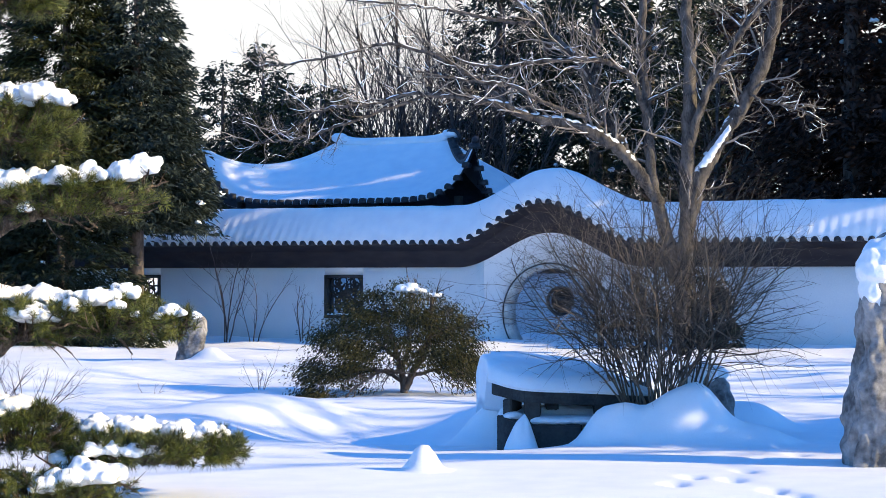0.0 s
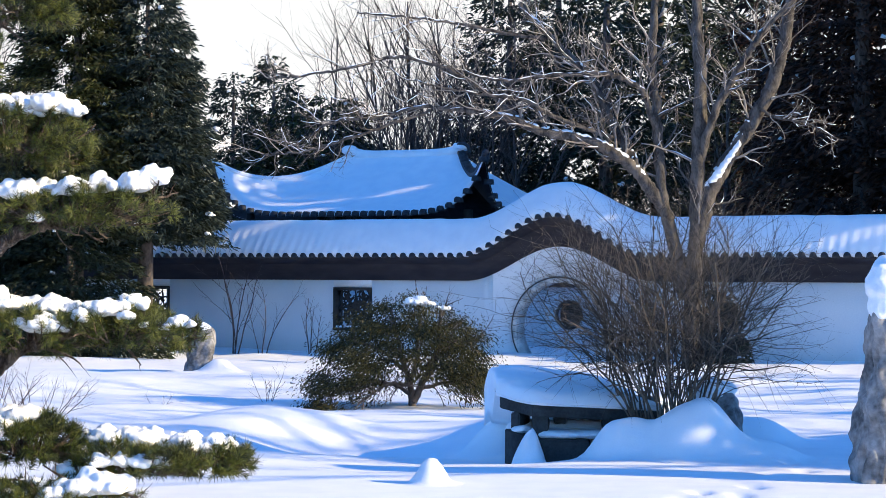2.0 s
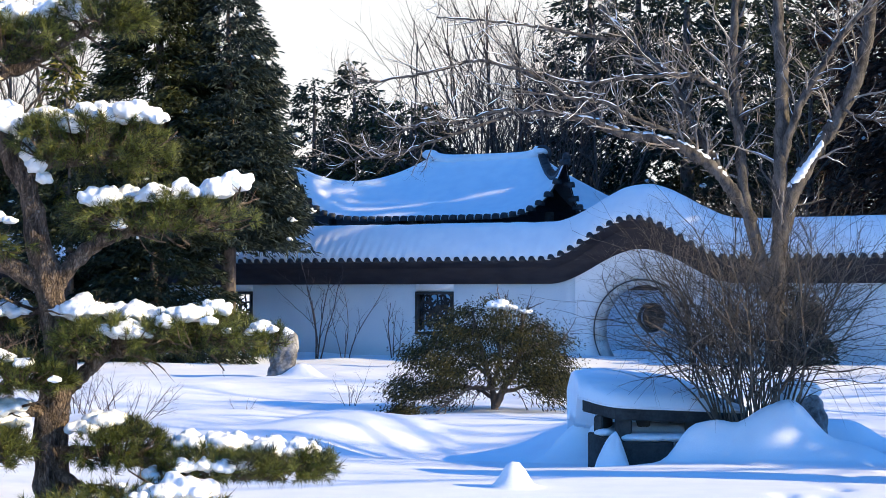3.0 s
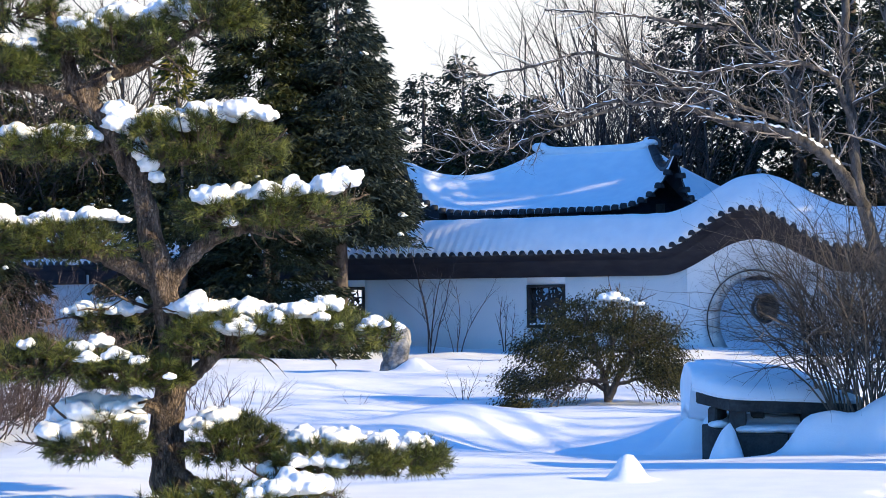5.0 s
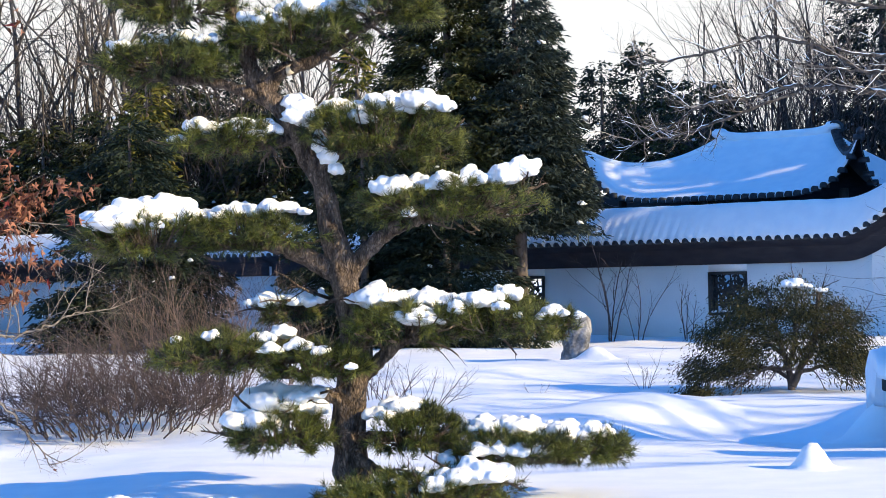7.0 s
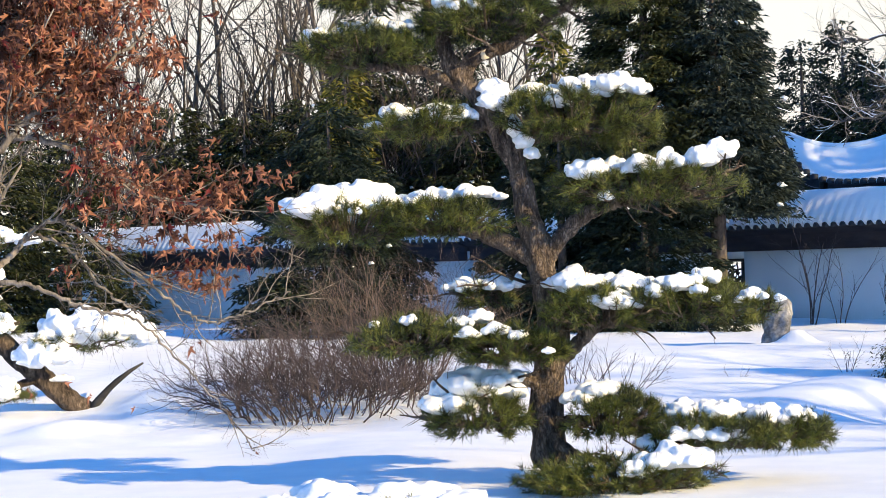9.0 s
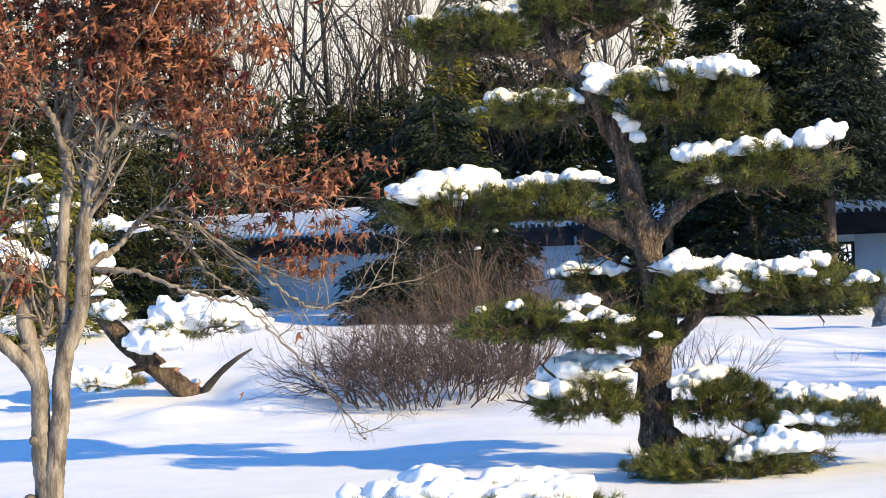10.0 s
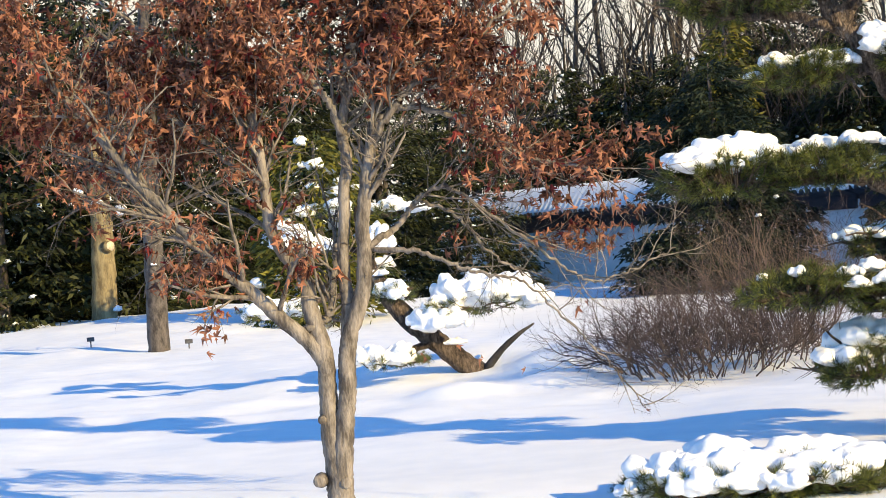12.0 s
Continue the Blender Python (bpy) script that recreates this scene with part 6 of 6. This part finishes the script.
def build_leaning_pine():
    """An old pine that leans down to the snow, loaded with it."""
    th = thing("leaning_pine", -10.08, 19.56, 0.0, "leaning old pine trunk sagging under thick snow", "pine tree", turn=27.3)
    rng, rs = random.Random(101), np.random.RandomState(101)
    g = Geo()
    pts = spline([(0.38, 0, -0.12), (0.2, 0, 0.05), (0.0, 0, 0.2), (-0.29, 0, 0.46), (-0.53, 0, 0.68), (-0.76, 0.05, 0.95), (-0.96, 0.15, 1.3), (-1.03, 0.25, 1.65), (-1.05, 0.3, 2.0)], 70)
    bark_tube(g, pts, lerp_list([0.12, 0.12, 0.115, 0.11, 0.095, 0.08, 0.05], 70), 18, 0.13, 12.0, 3)
    part("trunk", g.mesh("trunk", M_BARK_PINE), th)
    for path, r in (([(-0.5, 0, 0.66), (-0.2, -0.15, 0.78), (0.3, -0.2, 0.85), (0.85, -0.2, 0.86)], 0.05), ([(-0.3, 0, 0.45), (-0.7, -0.2, 0.36), (-1.2, -0.3, 0.3)], 0.05), ([(-0.76, 0.05, 0.95), (-0.65, -0.1, 1.02), (-0.5, -0.2, 1.06)], 0.045), ([(-0.9, 0.1, 1.1), (-1.5, 0, 1.0), (-2.2, 0, 0.92)], 0.045), ([(-1.03, 0.2, 1.55), (-0.9, 0.1, 1.58), (-0.75, 0, 1.62)], 0.035), ([(-1.03, 0.2, 1.5), (-1.4, 0.1, 1.58), (-1.9, 0, 1.62)], 0.035), ([(-1.05, 0.3, 1.9), (-0.7, 0.2, 1.95), (-0.25, 0.1, 1.92)], 0.03)):
        g = Geo()
        bark_tube(g, spline(path, 20), lerp_list([r, r * 0.4], 20), 10, 0.12, 18.0, r)
        part("branch", g.mesh("branch", M_BARK_PINE), th)
    g = Geo()
    g.tube([vec(0.2, -0.05, 0.05), vec(0.31, -0.08, 0.19), vec(0.43, -0.1, 0.32), vec(0.51, -0.1, 0.39), vec(0.66, -0.1, 0.5), vec(0.8, -0.1, 0.58)], [0.05, 0.045, 0.036, 0.034, 0.022, 0.01], 8)
    part("dead_stub", g.mesh("dead_stub", M_LATTICE), th, "broken dark dead branch")
    pads = [((0.25, -0.2, 0.86), (0.72, 0.45, 0.15), 120, [(-0.12, -0.2, 1.02, 0.27, 0.28, 0.2), (0.2, -0.2, 1.08, 0.3, 0.3, 0.2), (0.52, -0.2, 1.08, 0.32, 0.3, 0.18), (0.8, -0.2, 0.96, 0.2, 0.22, 0.14), (-0.34, -0.35, 0.8, 0.24, 0.22, 0.16), (-0.1, -0.42, 0.78, 0.18, 0.16, 0.12)]),
            ((-0.85, -0.25, 0.3), (0.45, 0.35, 0.1), 80, [(-0.95, -0.25, 0.42, 0.24, 0.24, 0.14), (-0.68, -0.25, 0.42, 0.22, 0.22, 0.13), (-1.18, -0.2, 0.36, 0.14, 0.14, 0.08)]),
            ((-0.68, -0.15, 1.03), (0.28, 0.28, 0.12), 50, [(-0.7, -0.15, 1.14, 0.2, 0.2, 0.14)]),
            ((-2.0, 0, 0.92), (0.45, 0.38, 0.13), 80, [(-2.1, 0, 1.02, 0.26, 0.25, 0.15), (-1.78, 0, 1.0, 0.2, 0.2, 0.12)]),
            ((-1.66, 0, 1.6), (0.4, 0.36, 0.13), 70, [(-1.72, 0, 1.75, 0.26, 0.26, 0.16), (-1.46, 0, 1.68, 0.14, 0.14, 0.1)]),
            ((-0.82, 0, 1.62), (0.2, 0.22, 0.12), 40, [(-0.84, 0, 1.72, 0.15, 0.16, 0.16)]),
            ((-1.3, 0.25, 2.0), (0.26, 0.26, 0.1), 40, [(-1.3, 0.25, 2.08, 0.17, 0.17, 0.1)]),
            ((-0.58, 0.15, 1.95), (0.42, 0.32, 0.11), 70, [(-0.7, 0.15, 2.05, 0.22, 0.2, 0.09), (-0.4, 0.12, 2.0, 0.16, 0.16, 0.07)])]
    for c, r, n, heaps in pads:
        pine_pad(th, rng, rs, c, r, n, [(x, y, z - 0.02, rx * 1.05, ry, rz * 1.6) for x, y, z, rx, ry, rz in heaps], per=44, length=0.08, knobs=6)
    for x, z, r in ((-0.12, 0.42, 0.1), (-0.4, 0.68, 0.09), (-0.88, 1.24, 0.08)):
        part("snow_cap", snow_cap(rng, x, 0, z, r * 1.7, r * 1.2, r * 0.8), th)


build_leaning_pine()


def build_low_pine():
    """The snow-buried low pine in front."""
    x, y = polar(18.9, 11.6)
    th = thing("low_pine", x, y, -0.1, "low spreading pine nearly buried under snow", "pine tree", turn=18.9)
    rng, rs = random.Random(111), np.random.RandomState(111)
    g = Geo()
    for a in range(5):
        g.tube(spline([(0, 0, -0.1), (0.2 * math.cos(a * 1.3), 0.2 * math.sin(a * 1.3), 0.12), (0.6 * math.cos(a * 1.3), 0.5 * math.sin(a * 1.3), 0.18)], 10), lerp_list([0.05, 0.015], 10), 8)
    part("branch", g.mesh("branch", M_BARK_PINE), th)
    pine_pad(th, rng, rs, (0, 0, 0.16), (0.85, 0.5, 0.13), 260, [(-0.25, 0.1, 0.28, 0.32, 0.32, 0.17), (0.1, 0.1, 0.27, 0.44, 0.32, 0.15), (0.42, 0.1, 0.25, 0.34, 0.28, 0.12), (-0.55, 0.0, 0.22, 0.26, 0.26, 0.14), (-0.1, -0.3, 0.2, 0.15, 0.13, 0.13), (0.14, -0.34, 0.19, 0.16, 0.12, 0.12), (-0.36, -0.28, 0.2, 0.18, 0.14, 0.14), (0.4, -0.3, 0.2, 0.15, 0.12, 0.1), (-0.74, -0.1, 0.14, 0.12, 0.12, 0.1)], knobs=9)


build_low_pine()


def back_tree(name, x, y, turn, path, r0, label, material, seed, leafy):
    th = thing(name, x, y, ground(x, y) - 0.1, label, "tree", turn=turn)
    rng, rs = random.Random(seed), np.random.RandomState(seed)
    g = Geo()
    n = 40
    pts = [p + rand_dir(rng) * 0.01 for p in spline(path, n)]
    bark_tube(g, pts, lerp_list([r0 * 1.15, r0, r0 * 0.9, r0 * 0.75, r0 * 0.5], n), 16, 0.07, 9.0, seed)
    part("trunk", g.mesh("trunk", material), th)
    g = Geo()
    spec = [(1, 0, 0, 0, 0, 0, 0), (7, 0.15, 0.04, 6, 45, 0.55, 0.2), (5, 0.2, 0.02, 4, 45, 0.55, 0.2), (3, 0.22, 0.0, 0, 0, 0, 0)]
    tips = []
    for k in range(18, n + 1):
        d = rand_dir(rng) + Vector((0, 0, 0.35))
        grow(g, rng, pts[k], d, rng.uniform(1.2, 2.6), r0 * 0.22, 1, spec, tips)
    tagged(part("branch", g.mesh("branch", M_BARK_GREY), th), kind="stuff")
    if leafy:
        pl = [tuple(t[-1] + rand_dir(rng) * 0.1) for t in tips for _ in range(4) if rng.random() < leafy and 2.2 < t[-1].z < 6.2]
        v, f = leaves(np.array(pl), 0.058, rs)
        tagged(part("foliage", mesh_of("foliage", v, f, M_LEAF), th, "dry brown leaves"), kind="stuff")
    return th


A_TREE = back_tree("oak", -28.0, 36.6, 37.5, [(0, 0, -0.2), (0.06, 0, 1.3), (0.09, 0, 2.2), (0.05, 0, 3.1), (0.04, 0, 4.0), (0.06, 0, 6.5)], 0.26, "stout tree with ochre furrowed bark and a sawn limb scar", M_BARK_OCHRE, 121, 0.7)
B_TREE = back_tree("oak", -19.97, 27.52, 36.0, [(0, 0, -0.2), (0.04, 0, 1.0), (0.04, 0, 1.95), (0.08, 0, 2.9), (0.12, 0, 4.0), (0.15, 0, 6.0)], 0.17, "slim grey-barked tree standing in a snow field", M_BARK_GREY, 122, 0.7)


def tree_details():
    """Sawn limb scar, knots and caught snow on the two trees at the lawn's edge."""
    g = Geo()
    g.tube([vec(0.12, -0.2, 1.72), vec(0.24, -0.34, 1.74)], [0.14, 0.12], 14)
    part("limb_stub", g.mesh("limb_stub", M_BARK_OCHRE), A_TREE)
    g = Geo()
    g.tube([vec(0.24, -0.342, 1.74), vec(0.246, -0.35, 1.74)], [0.11, 0.11], 14)
    part("sawn_face", g.mesh("sawn_face", M_CUT), A_TREE, "pale sawn limb face")
    rng = random.Random(8)
    part("snow_cap", snow_cap(rng, 0.3, -0.15, 0.3, 0.12, 0.12, 0.12, 5), A_TREE)
    for x, z, r in ((0.0, 2.75, 0.14), (0.5, 2.5, 0.16), (-0.4, 3.0, 0.12)):
        part("snow_cap", snow_cap(rng, x, -0.2, z, r, r, r * 1.3, 6), A_TREE)
    g = Geo()
    g.tube([vec(0.02, -0.12, 1.45), vec(0.02, -0.22, 1.46), vec(0.02, -0.225, 1.46)], [0.09, 0.07, 0.04], 12)
    part("knot", g.mesh("knot", M_BARK_GREY), B_TREE, "round healed knot")
    part("snow_cap", snow_cap(rng, 0.02, -0.2, 1.56, 0.06, 0.05, 0.04, 4), B_TREE)
    g = Geo()
    g.tube([vec(0.05, -0.1, 2.1), vec(0.2, -0.25, 2.3), vec(-0.3, -0.4, 2.9)][0:2], [0.07, 0.06], 10)
    part("limb_stub", g.mesh("limb_stub", M_BARK_GREY), B_TREE)


tree_details()


def plant_label(x, y, turn, h, label):
    th = thing("plant_label", x, y, ground(x, y), label, "plant label", turn=turn)
    g = Geo()
    g.tube([vec(0, 0, -0.15), vec(0, 0, h)], [0.012, 0.012], 6)
    part("stake", g.mesh("stake", M_METAL), th)
    bm = bmesh.new()
    bmesh.ops.create_cube(bm, size=1.0)
    for v in bm.verts:
        v.co = Vector((v.co.x * 0.13, v.co.y * 0.012, v.co.z * 0.085))
    bmesh.ops.bevel(bm, geom=bm.edges[:], offset=0.003, segments=1, affect="EDGES")
    me = bpy.data.meshes.new("plate")
    bm.to_mesh(me)
    bm.free()
    me.materials.append(M_METAL)
    part("plate", me, th, at=pose(0, -0.015, h, -35, 0, 0))


plant_label(-19.6, 27.9, 36, 0.12, "small dark metal plant label standing in snow")
plant_label(-21.9, 28.2, 38, 0.14, "small dark metal plant label standing in snow")
rock("ground_stone", 1.99, 17.95, 0.02, 0.06, 0.05, 0.09, "small dark stone showing through the snow", 21, 0.6, 0.2, sub=3)


# ---- tile ends along the eave ----
def eave_tiles():
    tile = half_round(0.072, 0.2)
    for i in range(int((S1 - S0) / PITCH)):
        s = S0 + PITCH * (i + 0.5)
        part("tile", tile, FRIEZE, at=pose(s, -0.535, eave_z(s) + 0.01))
    for i in range(int(LEFT_LONG / PITCH)):
        part("tile", tile, FRIEZE_LEFT, at=pose(-PITCH * (i + 0.5), -0.535, 2.25))


eave_tiles()
